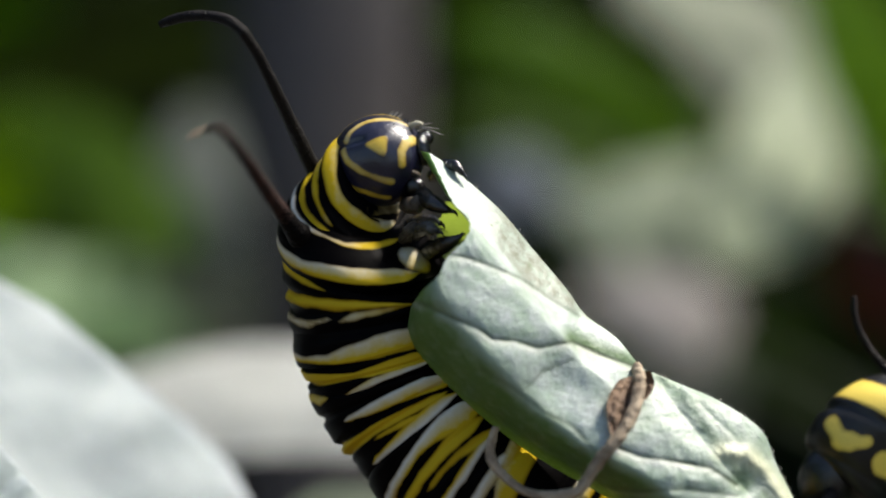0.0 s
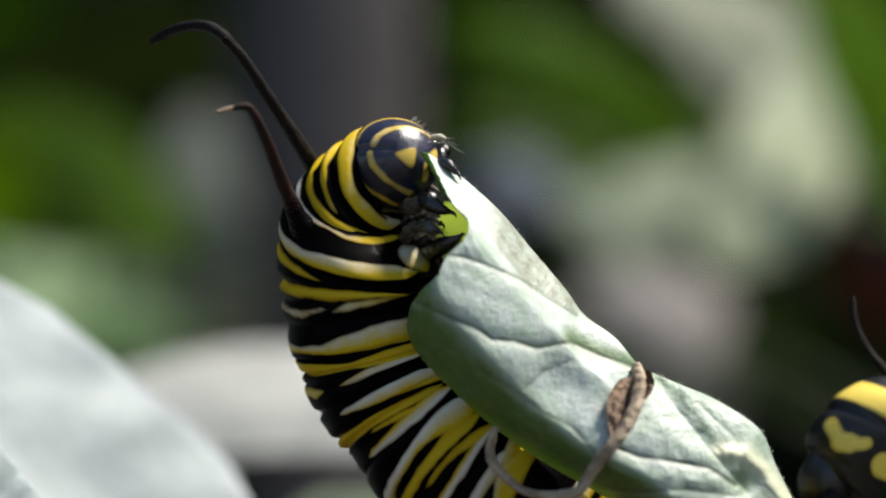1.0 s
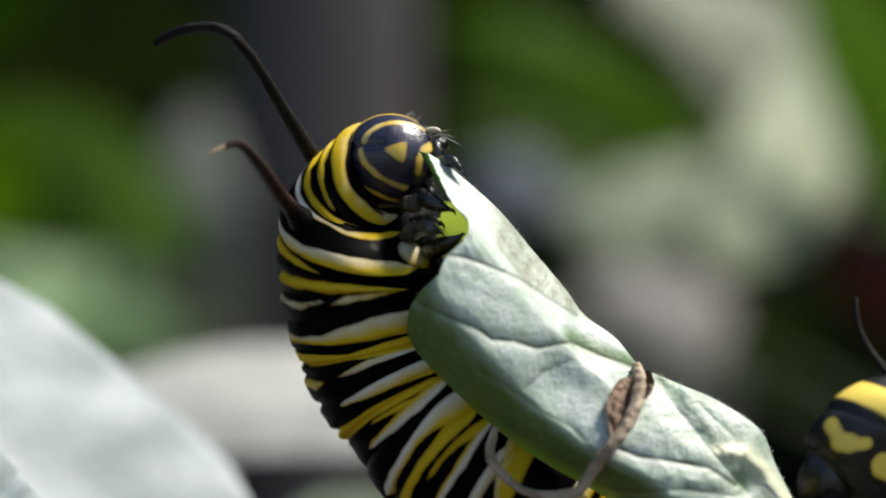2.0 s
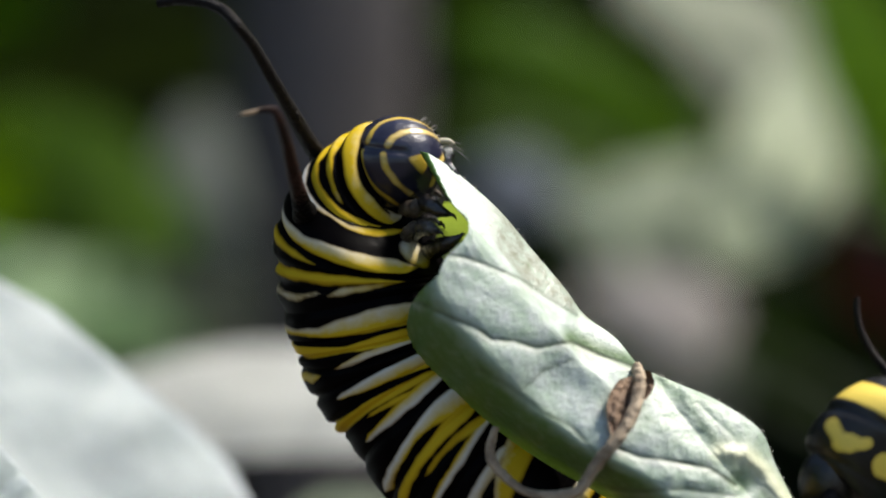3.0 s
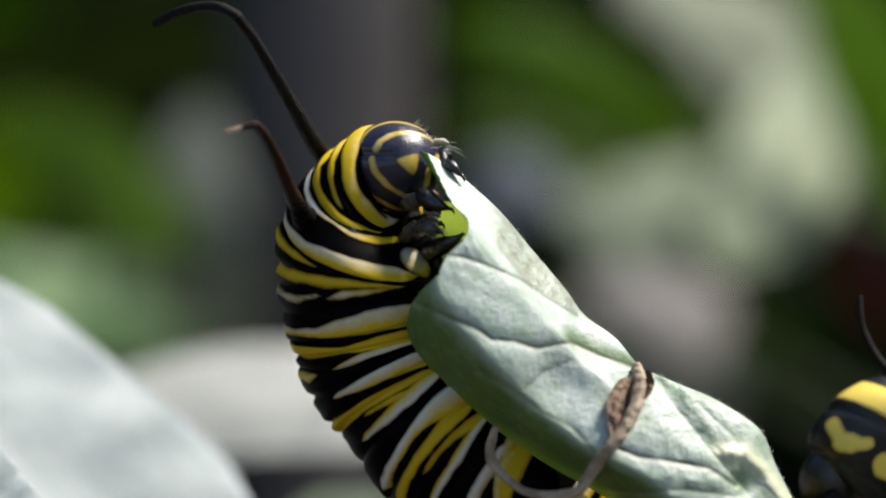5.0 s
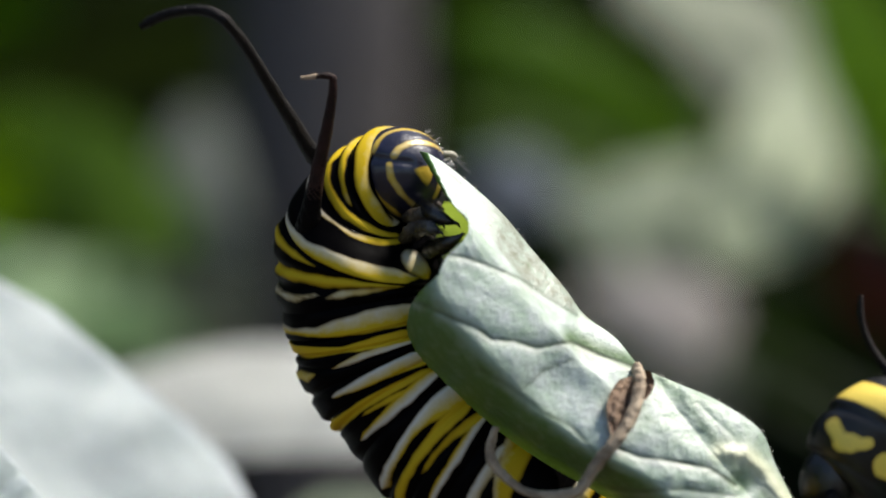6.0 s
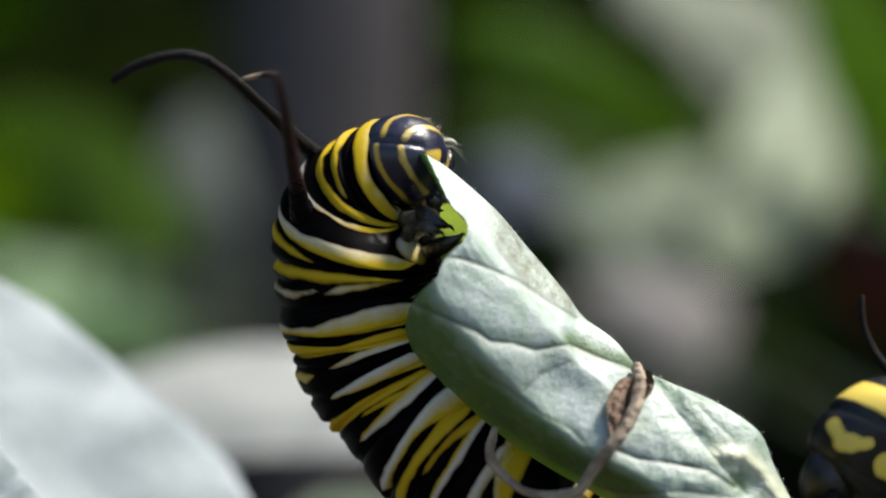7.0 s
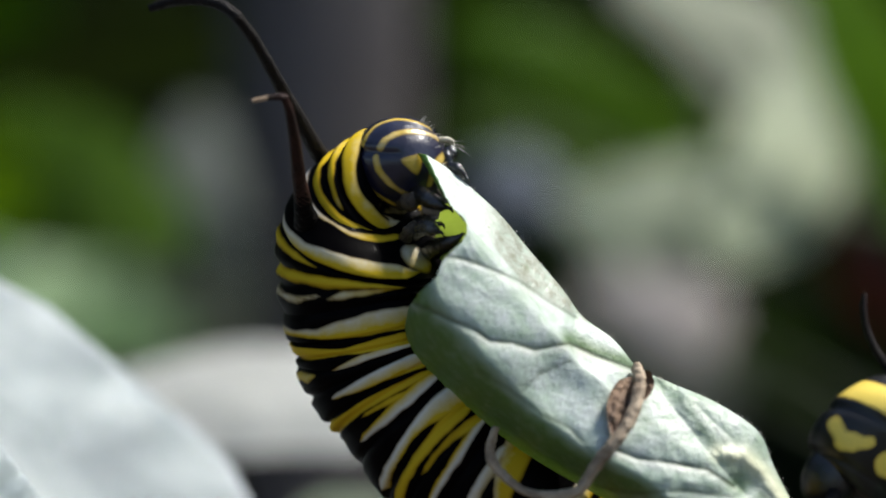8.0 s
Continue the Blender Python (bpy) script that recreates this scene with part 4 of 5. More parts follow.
LEAF_TEAL = leaf_material("bluish_green_leaf", (0.20, 0.34, 0.15), (0.29, 0.43, 0.23), (0.33, 0.46, 0.27), (0.16, 0.28, 0.08), 60, 0.5, 0.25)
LEAF_SAGE = leaf_material("sage_leaf", (0.38, 0.43, 0.31), (0.47, 0.52, 0.39), (0.52, 0.56, 0.44), (0.22, 0.32, 0.11), 60, 0.55, 0.2, spec=0.2)
LEAF_STONE = leaf_material("stone_grey_leaf", (0.70, 0.70, 0.67), (0.82, 0.82, 0.79), (0.85, 0.85, 0.82), (0.25, 0.30, 0.15), 120, 0.5, 0.2)
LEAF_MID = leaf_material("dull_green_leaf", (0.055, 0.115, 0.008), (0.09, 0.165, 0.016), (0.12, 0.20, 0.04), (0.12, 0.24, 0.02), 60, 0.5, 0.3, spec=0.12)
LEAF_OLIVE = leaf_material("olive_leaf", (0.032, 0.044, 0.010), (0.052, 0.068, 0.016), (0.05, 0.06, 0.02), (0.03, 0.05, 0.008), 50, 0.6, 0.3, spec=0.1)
LEAF_BLUE = leaf_material("dull_bluish_leaf", (0.12, 0.145, 0.19), (0.18, 0.21, 0.27), (0.2, 0.23, 0.28), (0.1, 0.13, 0.1), 60, 0.5, 0.2)
def leaf_bm(axis, widths, base, fold=0.25, n=44, m=25, wave=0.04, seed=0.0, roll=0.0):
    """A pointed leaf blade with thickness along an axis of plan points; widths: half widths along it (plan units)."""
    c = spline(axis, n)
    w = np.interp(np.linspace(0, 1, n), np.linspace(0, 1, len(widths)), widths)
    rows, vr = [], []
    for i in range(n):
        t = c[min(i + 1, n - 1)] - c[max(i - 1, 0)]
        nx, ny = t[1], -t[0]
        ln = math.hypot(nx, ny) or 1
        nx, ny = nx / ln, ny / ln
        scale = (REACH + c[i][2] * MM) * K / MM
        row, v = [], []
        for j in range(m):
            f = 2 * j / (m - 1) - 1
            k = w[i] * f
            dep = c[i][2] + scale * (w[i] * (fold * abs(f) ** 1.5 + roll * f) + w[i] * wave * (math.sin(i * 0.9 + seed) * f * f + 2 * noise.noise(Vector((i * 0.2, f * 2, seed)))))
            row.append(P(c[i][0] + nx * k, c[i][1] + ny * k, dep) - base)
            vein = math.exp(-(f / 0.05) ** 2)
            s = (i / n * 16 - abs(f) * 1.6) % 1.0
            v.append(min(1, vein + 0.35 * math.exp(-((s - 0.5) / 0.07) ** 2)))
        rows.append(row)
        vr.append(v)
    front = grid_mesh(rows, attrs={"vein": vr})
    bmesh.ops.solidify(front, geom=front.faces[:], thickness=0.00035)
    return front


def plant(label, foot, stem_top, stem_r, leaves, stem_mat=STEM_DIM):
    """A plant: a stem from the soil, and leaves on short stalks. leaves: axis, half widths, material, fold, roll, label."""
    top = P(*stem_top)
    root = tagged(empty("milkweed_plant", Vector((top.x + foot, top.y, 0))), label, "plant", "garden plants")
    b = root.location
    mid = (Vector((top.x + foot, top.y, 0)) + top) / 2 + Vector((foot * 0.1, 0.004, 0))
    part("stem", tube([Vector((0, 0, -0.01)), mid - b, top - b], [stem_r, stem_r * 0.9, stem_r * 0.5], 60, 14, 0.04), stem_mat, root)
    for i, (axis, widths, material, fold, roll, lab) in enumerate(leaves):
        lf = part("leaf", leaf_bm(axis, widths, b, fold, seed=i * 1.7, roll=roll), material, root, lab)
        a = P(*axis[0])
        z = min(max(a.z - 0.03, 0.02), top.z)
        f = z / top.z
        on = b.lerp(Vector((top.x, top.y, 0)), f)
        on.z = z
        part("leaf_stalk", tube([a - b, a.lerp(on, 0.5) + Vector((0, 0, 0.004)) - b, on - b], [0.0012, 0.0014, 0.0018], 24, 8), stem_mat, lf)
    return root


def plants():
    pale = "broad pale grey-green leaf"
    green = "bright green leaf"
    plant("glaucous milkweed plant with broad pale leaves", -0.01, (-420, 60, 23), 0.004, [
        ([(-420, 150, 23), (-180, 520, 23), (0, 785, 22.5), (130, 975, 22), (220, 1200, 22)], [60, 90, 122, 210, 250, 278, 318, 325, 280], LEAF_GREY, 0.10, 0.8, pale),
        ([(-280, 560, 7), (-82, 832, 7), (-7, 939, 7), (100, 1090, 7)], [40, 92, 100, 80], LEAF_GREY, 0.1, 0.5, pale)])
    plant("milkweed plant with pale leaves standing behind the caterpillar", 0.01, (900, 560, 125), 0.003, [
        ([(880, 728, 112), (640, 710, 110), (420, 710, 108), (190, 748, 106), (80, 805, 106)], [40, 92, 98, 74, 10], LEAF_STONE, 0.2, -0.7, pale),
        ([(900, 970, 80), (700, 930, 80), (580, 925, 80), (440, 970, 80)], [20, 50, 55, 10], LEAF_SAGE, 0.2, -0.2, "dull sage green leaf")])
    plant("milkweed plant with green and grey leaves in front of a post", 0.0, (352, 190, 530), 0.006, [
        ([(352, 660, 510), (345, 430, 503), (350, 300, 510), (352, 190, 527)], [100, 100, 74, 28], LEAF_GREYG, 0.2, 0.2, "upright dull grey-green leaf"),
        ([(360, 540, 527), (180, 500, 510), (20, 500, 493), (-120, 540, 493)], [70, 110, 110, 60], LEAF_TEAL, 0.15, -0.7, "dull bluish green leaf"),
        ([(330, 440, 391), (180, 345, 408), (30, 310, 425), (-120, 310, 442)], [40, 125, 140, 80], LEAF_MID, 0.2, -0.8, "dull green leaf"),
        ([(330, 590, 442), (200, 590, 442), (60, 620, 442)], [30, 60, 20], LEAF_TEAL, 0.2, -0.7, "dull bluish green leaf")])
    plant("leafy plant with bright green leaves", 0.0, (-160, -200, 561), 0.006, [
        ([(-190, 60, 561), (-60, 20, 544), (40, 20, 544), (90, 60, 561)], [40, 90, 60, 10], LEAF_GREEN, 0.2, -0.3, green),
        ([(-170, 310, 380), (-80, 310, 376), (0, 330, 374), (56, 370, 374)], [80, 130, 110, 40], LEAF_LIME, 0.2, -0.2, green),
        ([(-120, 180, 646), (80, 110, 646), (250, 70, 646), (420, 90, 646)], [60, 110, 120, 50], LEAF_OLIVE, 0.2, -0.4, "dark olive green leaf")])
    plant("milkweed plant with large pale leaves", 0.02, (1760, -100, 323), 0.005, [
        ([(1480, 300, 399), (1415, 180, 394), (1318, 66, 391), (1210, 4, 387), (1100, -36, 387)], [60, 104, 98, 66, 30], LEAF_CREAM, 0.2, -0.7, pale),
        ([(1440, 110, 372), (1410, 240, 345), (1360, 360, 318), (1260, 445, 300)], [60, 110, 104, 50], LEAF_SAGE, 0.2, 0.5, pale),
        ([(1450, 340, 340), (1330, 362, 340), (1190, 384, 336), (1070, 384, 336), (990, 364, 340)], [40, 100, 104, 80, 20], LEAF_SAGE, 0.2, -0.7, pale),
        ([(1285, 600, 408), (1235, 580, 401), (1150, 545, 401), (1030, 510, 408)], [52, 76, 76, 20], LEAF_DIM, 0.2, -0.7, "dull greyish leaf"),
        ([(1320, 690, 425), (1250, 680, 425), (1150, 660, 425)], [20, 36, 20], LEAF_GREYG, 0.2, -0.3, "dull greyish leaf")])
    plant("green plant with one reddened leaf", 0.02, (1700, -200, 442), 0.005, [
        ([(1690, 420, 331), (1600, 250, 326), (1520, 90, 323), (1440, -80, 323)], [60, 90, 88, 50], LEAF_GREEN, 0.15, -0.9, green),
        ([(1690, 560, 442), (1585, 510, 442), (1520, 440, 442), (1480, 370, 445)], [50, 80, 60, 10], LEAF_RED, 0.2, 0.1, "dull red leaf")])
    plant("leafy green plant behind the post", 0.0, (1260, -300, 561), 0.005, [
        ([(1240, 260, 544), (1080, 180, 527), (930, 100, 518), (800, 40, 518)], [40, 76, 80, 20], LEAF_GREEN, 0.2, -0.4, green),
        ([(1200, 60, 578), (1040, 20, 561), (900, -20, 561)], [40, 80, 30], LEAF_DARK, 0.2, 0.0, "green leaf with shade put into its colour"),
        ([(1000, 350, 460), (920, 332, 455), (840, 335, 455)], [20, 72, 50], LEAF_BLUE, 0.2, -0.5, "dull bluish leaf"),
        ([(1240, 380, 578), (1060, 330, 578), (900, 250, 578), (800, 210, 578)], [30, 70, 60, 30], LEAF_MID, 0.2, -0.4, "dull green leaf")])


plants()


def garden_post():
    a, b = P(400, 441, 560), P(742, 441, 560)
    r = (b.x - a.x) / 2
    root_at = Vector(((a.x + b.x) / 2, a.y, 0))
    rows = []
    for i in range(60):
        z = -0.03 + 1.5 * i / 59
        row = []
        for j in range(40):
            t = 2 * math.pi * j / 40
            sq = 1.0 / max(abs(math.cos(t)), abs(math.sin(t))) ** 0.55
            k = r * 0.9 * sq * (1 + 0.02 * noise.noise(Vector((math.cos(t) * 3, math.sin(t) * 3, z * 9))))
            row.append((math.cos(t) * k, math.sin(t) * k, z))
        rows.append(row)
    ob = part("garden_post", grid_mesh(rows, True, caps=True), POST)
    ob.location = root_at
    ob.rotation_euler = (0, 0, radians(20))
    return tagged(ob, "dark weathered upright garden post", "post")


garden_post()


def far_foliage():
    rng = random.Random(21)
    verts, faces = [], []
    for k in range(5200):
        a, far = radians(rng.uniform(-68, 68)), rng.uniform(1.0, 2.2)
        x, y = far * 1.25 * math.sin(a), far * math.cos(a)
        z = rng.uniform(0.03, 1.0 + 0.35 * noise.noise(Vector((a * 3, far, 0))) + 0.25 * (far - 1.0))
        ln, w = rng.uniform(0.06, 0.15), rng.uniform(0.014, 0.034)
        m = pose(x, y, z, rng.uniform(-60, 60), rng.uniform(-60, 60), rng.uniform(0, 360))
        i = len(verts)
        for q in ((0, 0, 0), (-w, ln * 0.35, 0.004), (0, ln * 0.4, -0.006), (w, ln * 0.35, 0.004), (-w * 0.7, ln * 0.7, 0), (0, ln * 0.72, -0.006), (w * 0.7, ln * 0.7, 0), (0, ln, -0.012)):
            verts.append(m @ Vector(q))
        faces += [(i, i + 2, i + 1), (i, i + 3, i + 2), (i + 1, i + 2, i + 5, i + 4), (i + 2, i + 3, i + 6, i + 5), (i + 4, i + 5, i + 7), (i + 5, i + 6, i + 7)]
    me = bpy.data.meshes.new("far_foliage")
    me.from_pydata(verts, [], faces)
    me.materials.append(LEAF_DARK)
    return tagged(new("far_foliage", me), "dense foliage far behind, deep shade put into its colour", "foliage", kind="stuff")


far_foliage()


# ---- what moves ----
# Offsets of the body's rings in plan units (right, down) and their lean in degrees
TABLE = {
    "collar": [(0, -24, 24, -10), (0.5, -9, 16, -3), (1, -3, 15, -2), (1.5, -20, 9, -7), (3, 3, 6, -1), (3.5, 0, 0, 0), (4, -12, -4, -4),
               (4.5, -7, 11, -2), (6, 20, 14, 8), (6.5, 26, 15, 9), (7, 18, 0, 1), (7.5, -16, 13, -6), (8, 4, 16, 0)],
    "neck": [(0, -15, 41, -9), (0.5, -9, 26, -4), (1, -5, 23, -3), (1.5, -15, 21, -5.4), (3, 4, 8, -1.4), (3.5, 0, 0, 0), (4, -10, 7, -3),
             (4.5, -2, 17, -1.5), (6, 22, 15, 4), (6.5, 20, 11, 5), (7, 10, 1, -0.5), (7.5, -9, 25, -5.5), (8, 7, 18, 0)],
    "tentacle_ring": [(0, 2, 37, -10.7), (0.5, 5, 29, -7.4), (1, 4, 24, -6.1), (1.5, 2, 20, -6.5), (3, 8, 6, -1.4), (3.5, 0, 0, 0), (4, -5, 7, -4),
                      (4.5, 6, 15, -1.9), (6, 13, 19, 1.5), (6.5, 11, 11, 0.2), (7, 2, 1, -2), (7.5, 3, 22, -5), (8, 10, 17, -2.5)],
    "rear_thorax": [(0, 22, 46, -3.2), (0.5, 19, 36, -3), (1, 12, 29, -2.9), (1.5, 11, 24, -1.8), (3, 4, 3, -0.9), (3.5, 0, 0, 0), (4, 0, 5, 0.2),
                    (4.5, 5, 9, 0.8), (6, 3, 8, 1.2), (6.5, 1, 3, 1.2), (7, 0, 0, 0), (7.5, 2, 16, 0.5), (8, 5, 10, 1.2)],
    "first_ring": [(0, 23, 47, -2), (0.5, 20, 37, -1.5), (1, 14, 31, -1.5), (1.5, 14, 24, -0.6), (3, 8, 3, 0), (3.5, 0, 0, 0), (4, -1, 4, -0.4),
                   (4.5, 5, 5, 1), (6, 4, 4, 1), (6.5, 0, 0, 1.5), (7, -1, 3, 0.6), (7.5, 5, 15, 1), (8, 5, 8, 1.5)],
    "second_ring": [(0, 19, 44, 1), (0.5, 16, 36, 0.8), (1, 12, 31, 0.5), (1.5, 12, 23, 0.4), (3, 6, 4, 0.6), (3.5, 0, 0, 0), (4, -2, 2, 0),
                    (4.5, 0, 2, 0.3), (6, -3, 1, 0.5), (6.5, -5, -3, 0.5), (7, -5, 2, 0), (7.5, -3, 9, 0.4), (8, -3, 4, 0.9)],
    "third_ring": [(0, 8, 31, 1.2), (0.5, 7, 27, 0.8), (1, 5, 24, 0.5), (1.5, 6, 16, 0.4), (3, 3, 4, 0.4), (3.5, 0, 0, 0), (4, -1, 0, 0),
                   (4.5, -1, 0, 0), (6, -3, -1, 0.2), (6.5, -4, -4, 0.2), (7, -2, 1, 0), (7.5, -2, 4, 0), (8, -3, 1, 0.4)],
    "fourth_ring": [(0, 1, 14, 0.5), (0.5, 1, 12, 0.4), (1, 0, 10, 0.3), (1.5, 1, 7, 0.2), (3, 1, 1, 0), (3.5, 0, 0, 0), (4, 0, 0, 0), (4.5, 0, -1, 0),
                    (6, -1, -1, 0), (6.5, -1, -2, 0), (7, 0, 0, 0), (7.5, 0, 1, 0), (8, 0, 0, 0)],
}
# Where the face's triangle stands (right), every tenth of a second, and the head's height
NOD = {0.0: [675, 681, 677, 697, 701, 705, 717, 705, 719, 723, 720, 727, 703, 666, 664, 688, 685, 697],
       2.8: [721, 725, 741, 743, 735, 737, 745, 741, 753, 750, 753, 743, 697, 675, 671, 691, 683, 703, 709, 709],
       5.8: [763, 756, 751, 753, 757, 760, 753, 755, 766, 768, 772, 770, 762, 715, 675, 669, 683, 685, 699, 709, 711, 721, 727]}
NOD_TIMES = [t0 + 0.1 * i for t0, row in NOD.items() for i in range(len(row))]
NOD_PLACES = [q for row in NOD.values() for q in row]
HEAD_DOWN = [(0, 285), (0.5, 286), (1, 290), (1.5, 281), (3, 286), (3.5, 279), (4, 274), (4.5, 289), (6, 306), (6.5, 303), (7, 283), (7.5, 287), (8, 288)]
# Poses of the head where it pauses: centre, turn to the leaf, pitch, lean
HELD = {0: (672, 0, -13.7, -8.9), 1: (695, 18.2, -2.6, -0.8), 1.5: (682, 4.2, -7.2, -4.4), 3.5: (696, 33.8, 4.8, 6.8), 4.5: (695, 6.3, -2.3, -4.5),
        6.5: (717, 32.6, 2.5, 10.9), 7: (712, 44.4, -3.4, 7.1), 8: (707, 17.0, 6.7, 2.3)}
# The same against the place of the triangle on the face
TURNS = [(660, 662, -4, -15, -10), (675, 672, 0, -13.7, -9), (690, 683, 4, -7, -4.5), (707, 694, 9, -2.5, -3), (722, 698, 17, 2, 0),
         (740, 703, 29, 5, 6), (760, 713, 36, 2, 10), (770, 714, 45, -3, 8)]


def column(rows, i, t):
    return float(np.interp(t, [r[0] for r in rows], [r[i] for r in rows]))


def nod(t):
    """The head's centre (right), its turn towards the leaf, its pitch and its lean."""
    if round(t, 2) in HELD:
        return HELD[round(t, 2)]
    q = float(np.interp(t, NOD_TIMES, NOD_PLACES))
    return tuple(column(TURNS, i, q) for i in (1, 2, 3, 4))


def head_pose(t):
    cx, turn, pitch, lean = nod(t)
    turned = Matrix.Rotation(radians(lean), 4, "Y") @ Matrix.Rotation(radians(pitch), 4, "X") @ Matrix.Rotation(radians(turn), 4, "Z")
    return Matrix.Translation(P(cx, column(HEAD_DOWN, 1, t), 1.4)) @ turned


def shifted(name, t):
    """World pose of a ring of the body at t."""
    dx, dy, lean = (column(TABLE[name], i, t) for i in (1, 2, 3))
    p = PIVOT[name]
    faced = 34 - nod(t)[1]
    tilt, turn = {"collar": (0.10, -0.16), "neck": (0.08, -0.08)}.get(name, (0.0, 0.0))
    return pose(p.x + dx * U, p.y, p.z - dy * U, faced * tilt, lean, faced * turn)


# Offsets of two legs in plan units (right, down)
LEG_SHIFTS = {"first_leg": [(0, 2, -2), (1, 0, 0), (1.5, -2, -7), (3, 0, 4), (3.5, 0, 6), (4, -2, 3), (4.5, -6, -14), (6, 6, 18), (6.5, 8, 20), (7, -4, 24), (7.5, -8, -10), (8, -6, -8)],
              "over_leg": [(0, 4, 8), (0.5, 2, 6), (1, -8, 6), (1.5, 0, -2), (3, -6, 12), (3.5, -10, 14), (4, 12, -4), (4.5, 6, 4), (5.2, -4, 10), (6, -8, 22), (6.5, -8, 24), (7, -8, 22), (7.2, 8, 0), (7.5, 8, 2), (8, 8, 12)]}
SWING = []


def horn_pose(root, ref, tip, t, full, toward=1.0):
    """Turns the near filament about its root so that its end, ref away at rest, lies at tip; what is missing in length it leans to the eye."""
    dx, dy, lean = (column(TABLE["tentacle_ring"], i, t) for i in (1, 2, 3))
    p = PIVOT["tentacle_ring"]
    at = pose(p.x + dx * U, p.y, p.z - dy * U, 0, lean * 0.6, 0) @ (root - p)
    turn, leaned = aimed(at, Vector((ref[0], 0, ref[1])), tip, full, toward)
    SWING.append((t, turn))
    return Matrix.Translation(at) @ leaned


def aimed(at, rest, tip, full, toward):
    """The turn that brings the direction rest, full plan units long, from the place at to the plan point tip."""
    goal = Vector(tip)
    for _ in range(4):
        s = (at.y - EYE.y) * K
        want = Vector(((goal.x - 784) * s + EYE.x - at.x, 0, (441 - goal.y) * s + EYE.z - at.z))
        lean = math.acos(min(1.0, want.length / (full * U)))
        turn = math.atan2(want.x, want.z) - math.atan2(rest.x, rest.z)
        axis = rest.cross(Vector((0, -toward, 0))).normalized()
        turned = Matrix.Rotation(turn, 4, "Y") @ Matrix.Rotation(lean, 4, axis)
        end = at + turned.to_3x3() @ rest * full * U
        s = (end.y - EYE.y) * K
        goal += Vector(tip) - Vector((784 + (end.x - EYE.x) / s, 441 - (end.z - EYE.z) / s))
    return turn, turned


# Root of the far filament in the plan, by time
FAR_FOOT = [(0, 562, 312), (0.5, 553, 300), (1, 555, 292), (1.5, 556, 289), (3, 555, 264), (3.5, 558, 258), (4, 562, 258), (4.5, 568, 258),
            (6, 557, 278), (6.5, 553, 282), (7, 553, 270), (7.5, 563, 268), (8, 565, 272)]


def far_horn(t, bend, tip):
    """World pose of the far filament's shaft, and of its hook, that bring its bend and its end to two plan points."""
    at = P(column(FAR_FOOT, 1, t), column(FAR_FOOT, 2, t), 2.4)
    shaft = Matrix.Translation(at) @ aimed(at, Vector((0, 0, 1)), bend, SHAFT, 1.0)[1]
    end = shaft @ Vector((0, 0, SHAFT * U))
    hook = Matrix.Translation(end) @ aimed(end, Vector((-1, 0, 0)), tip, HOOK, -1.0)[1]
    return shaft, hook


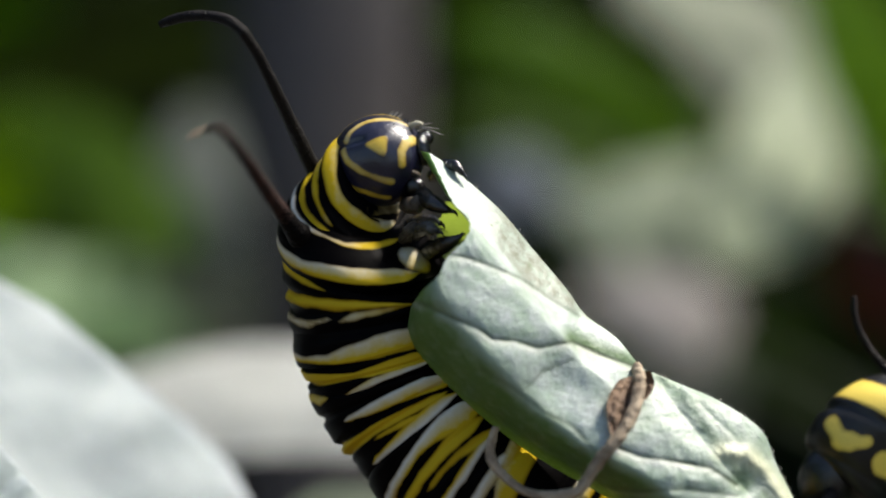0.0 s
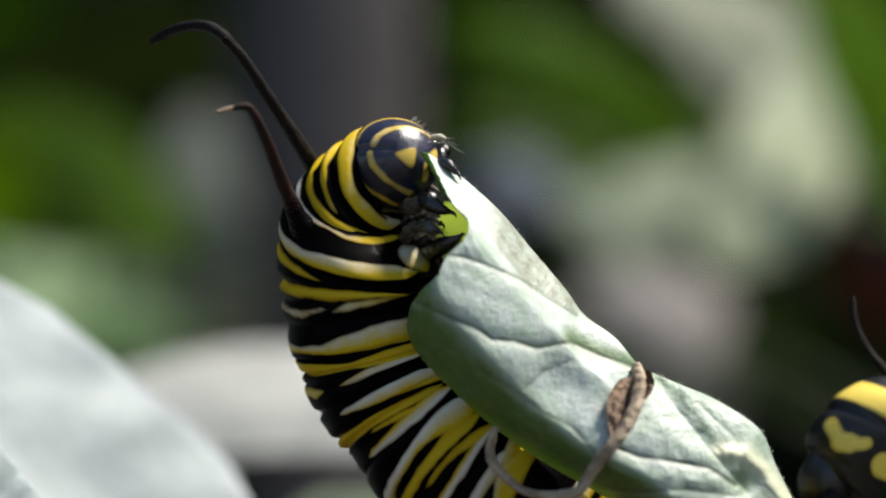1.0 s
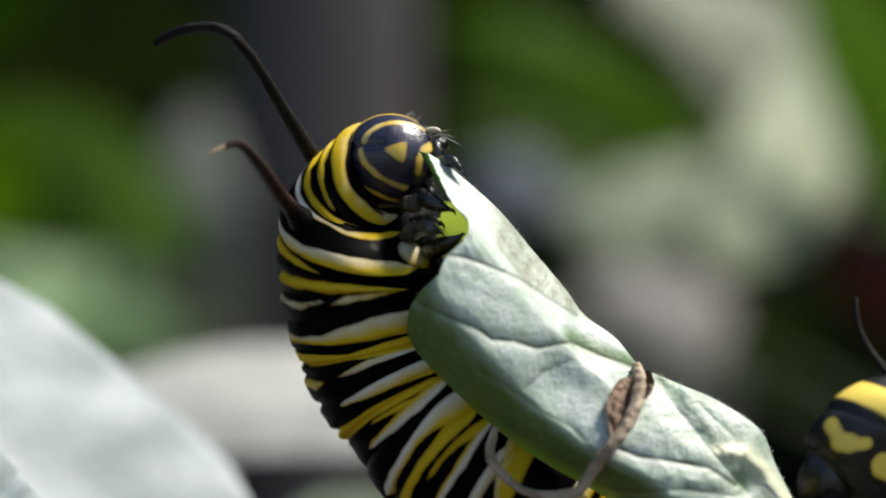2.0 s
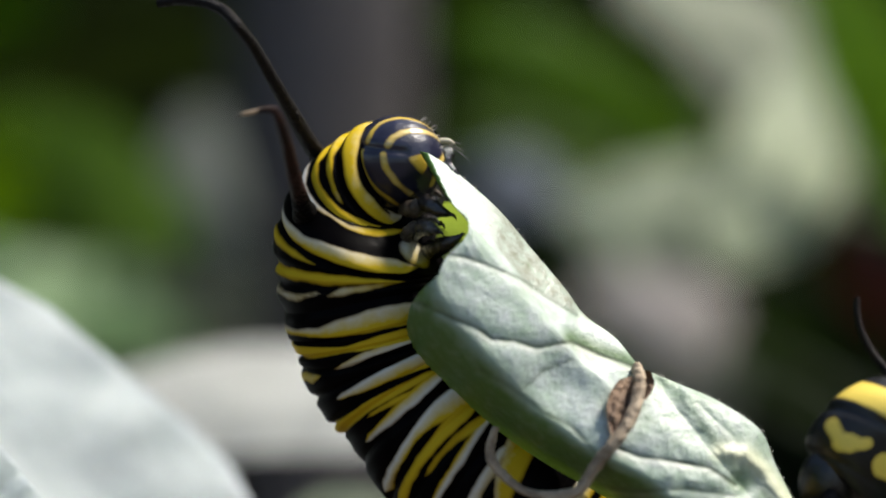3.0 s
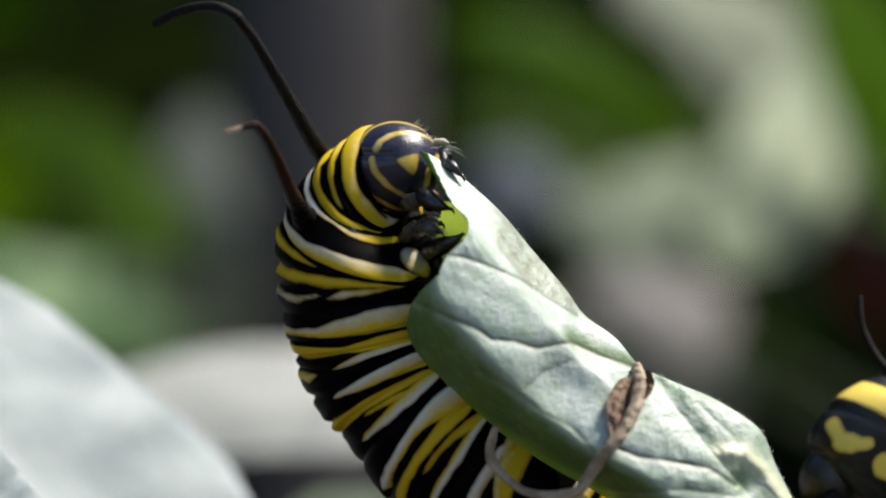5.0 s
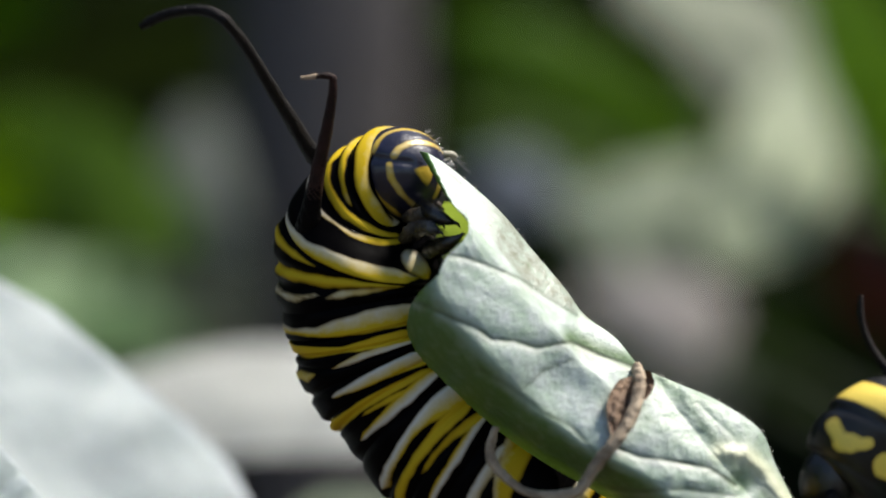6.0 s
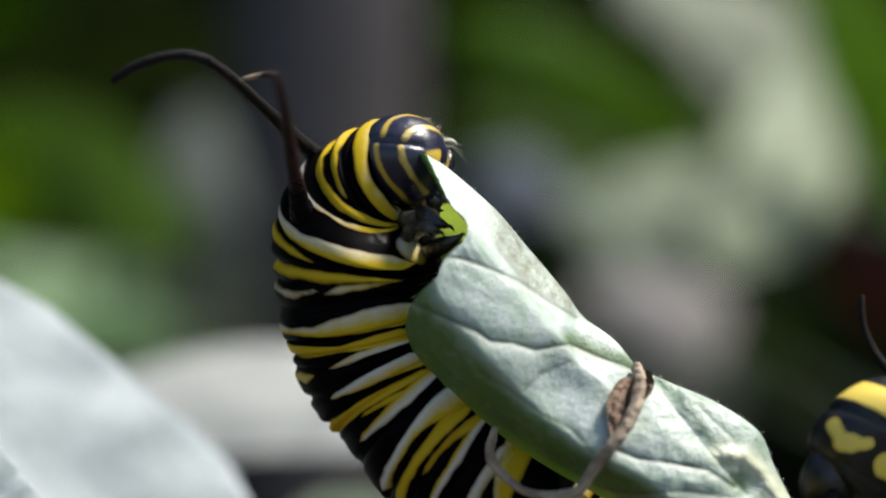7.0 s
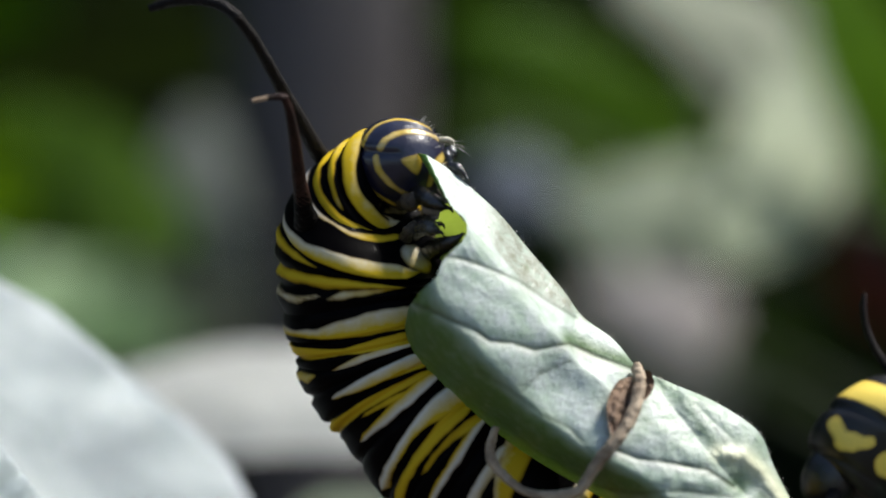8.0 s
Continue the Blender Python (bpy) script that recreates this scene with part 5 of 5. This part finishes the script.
def motions():
    base = Matrix.Translation(-BODY["root"].location)
    for name, rows in TABLE.items():
        times = [r[0] for r in rows] if name not in ("neck", "collar") else sorted({r[0] for r in rows} | {0.25, 0.75, 1.25, 1.7, 2.2, 2.8, 3.25, 3.75, 4.25, 4.7, 5.2, 5.8, 6.25, 6.75, 7.2})
        walk(BODY[name], [(t, base @ shifted(name, t)) for t in times])
    rows = []
    for t in NOD_TIMES + [2.0, 2.3, 2.55, 5.0, 5.25, 5.5]:
        rows.append((t, base @ head_pose(t)))
    walk(BODY["head"], sorted(rows, key=lambda r: r[0]))
    near = [(0.0, 385, 222), (0.1, 353, 310), (0.2, 377, 230), (0.3, 309, 396), (0.4, 395, 210), (0.5, 396, 256), (0.6, 449, 174), (0.7, 441, 180), (0.8, 419, 264),
            (0.9, 457, 178), (1.0, 437, 184), (1.1, 473, 176), (1.2, 421, 188), (1.3, 357, 242), (1.4, 357, 242), (1.5, 411, 236), (1.6, 389, 240), (1.7, 343, 360)]
    near += [(2.0, 420, 250), (2.4, 455, 190), (2.8, 493, 152), (2.9, 429, 190), (3.0, 482, 190), (3.1, 523, 140), (3.2, 509, 140), (3.3, 441, 200), (3.4, 513, 132), (3.5, 473, 138),
             (3.6, 505, 124), (3.7, 493, 124), (3.8, 445, 162), (3.9, 485, 126), (4.0, 381, 212), (4.1, 381, 212), (4.2, 373, 242), (4.3, 427, 214), (4.4, 427, 202), (4.5, 425, 262),
             (4.6, 445, 200), (4.7, 423, 254)]
    near += [(5.1, 470, 200), (5.5, 520, 160), (5.8, 547, 150), (5.9, 587, 130), (6.0, 589, 132), (6.1, 581, 128), (6.2, 585, 162), (6.3, 611, 142), (6.4, 579, 140), (6.5, 531, 172), (6.6, 569, 138),
             (6.7, 557, 128), (6.8, 485, 216), (6.9, 553, 120), (7.0, 485, 128), (7.1, 397, 194), (7.2, 393, 214), (7.3, 389, 230), (7.4, 437, 224), (7.5, 451, 198),
             (7.6, 429, 268), (7.7, 505, 172), (7.8, 445, 228), (7.9, 501, 168), (8.0, 501, 168)]
    walk(BODY["near"], [(t, base @ horn_pose(NEAR_ROOT, (0, 1), (x, y), t, 278.0)) for t, x, y in near])
    walk(BODY["near_tip"], [(t, pose(0, 0, 272 * U, 0, -0.8 * math.degrees(a), 0)) for t, a in SWING])
    far = [(0.0, 429, 55, 284, 42), (0.1, 422, 62, 292, 40), (0.2, 416, 33, 284, 20), (0.3, 398, 148, 275, 187), (0.4, 438, 122, 297, 158), (0.5, 411, 95, 273, 111),
           (0.6, 405, 81, 284, 88), (0.7, 398, 77, 273, 79), (0.8, 418, 88, 297, 84), (0.9, 389, 59, 268, 64), (1.0, 394, 62, 270, 73), (1.1, 398, 48, 268, 48),
           (1.2, 407, 75, 259, 84), (1.3, 407, 40, 270, 35), (1.4, 398, -38, 288, -40), (1.5, 402, -38, 290, -42), (1.6, 418, 26, 286, 4), (1.7, 424, 84, 288, 103)]
    far += [(2.0, 415, 66, 275, 75), (2.4, 408, 52, 255, 50), (2.8, 405, 48, 242, 33), (2.9, 400, 48, 248, 35), (3.0, 418, 42, 281, 5), (3.1, 400, 53, 246, 27),
            (3.2, 400, 48, 242, 37), (3.3, 409, 123, 273, 165), (3.4, 438, 53, 288, 57), (3.5, 424, 37, 270, 20), (3.6, 427, 42, 295, 18), (3.7, 422, 35, 288, 5),
            (3.8, 429, 57, 286, 42), (3.9, 433, 46, 301, 18), (4.0, 424, 8, 288, 2), (4.1, 424, -42, 310, -40), (4.2, 440, -40, 330, -45), (4.3, 428, -38, 318, -35),
            (4.4, 418, -18, 300, -15), (4.5, 422, 33, 294, 46), (4.6, 418, -22, 305, -18), (4.7, 424, 22, 292, 40)]
    far += [(5.1, 415, 28, 270, 38), (5.5, 408, 32, 250, 30), (5.8, 405, 37, 240, 26), (5.9, 416, 62, 273, 44), (6.0, 398, 35, 250, 46), (6.1, 402, 9, 253, 6),
            (6.2, 385, 88, 240, 121), (6.3, 389, 44, 242, 59), (6.4, 387, 58, 231, 68), (6.5, 405, 138, 246, 202), (6.6, 396, -15, 275, -15), (6.7, 400, 13, 277, 0),
            (6.8, 418, 108, 275, 145), (6.9, 411, 24, 266, 18), (7.0, 366, 108, 200, 144), (7.1, 400, 97, 244, 106), (7.2, 408, 50, 259, 53), (7.3, 408, -30, 300, -22),
            (7.4, 412, -32, 305, -25), (7.5, 403, 7, 273, 0), (7.6, 429, 77, 286, 101), (7.7, 422, 42, 270, 13), (7.8, 418, 53, 275, 53), (7.9, 431, 37, 279, 37), (8.0, 418, 28, 266, 14)]
    horns = [(t, *far_horn(t, (bx, by), (x, y))) for t, bx, by, x, y in far]
    walk(BODY["far"], [(t, base @ shaft) for t, shaft, hook in horns])
    walk(BODY["far_tip"], [(t, shaft.inverted() @ hook) for t, shaft, hook in horns])
    for name, rows in LEG_SHIFTS.items():
        walk(BODY[name], [(t, pose(dx * U, 0.0032 * max(0, dy - 10) / 12 * (name == "over_leg"), -dy * U)) for t, dx, dy in rows])
    b = LEAF.location.copy()
    walk(LEAF, [(t, pose(b.x + dx * U, b.y, b.z - dy * U)) for t, dx, dy in
                ((0, 2, -1), (1, 0, -1), (3, 0, -1), (3.5, -1, 0), (4.5, 0, -1), (6, 0, -1), (6.5, 0, 1), (7, -2, 2), (7.5, -4, 2), (8, -3, 2))])
    b = SECOND.location.copy()
    walk(SECOND, [(t, pose(b.x + dx * U, b.y, b.z - dy * U)) for t, dx, dy in ((0, 3, 6), (0.5, 2, 8), (1.5, 2, 9), (3.5, 4, 9), (4.5, 5, 9), (6, 5, 9), (7, 6, 9), (8, 8, 7))])
    s = SECOND_ROOT - b
    walk(SECOND_HORN, [(t, pose(s.x, s.y, s.z, 0, a, 0)) for t, a in ((0, -2), (0.5, -3), (1.5, -1.5), (3, 0), (4, 0.5), (6, 2.5), (7, 2.5), (8, 3.5))])


motions()
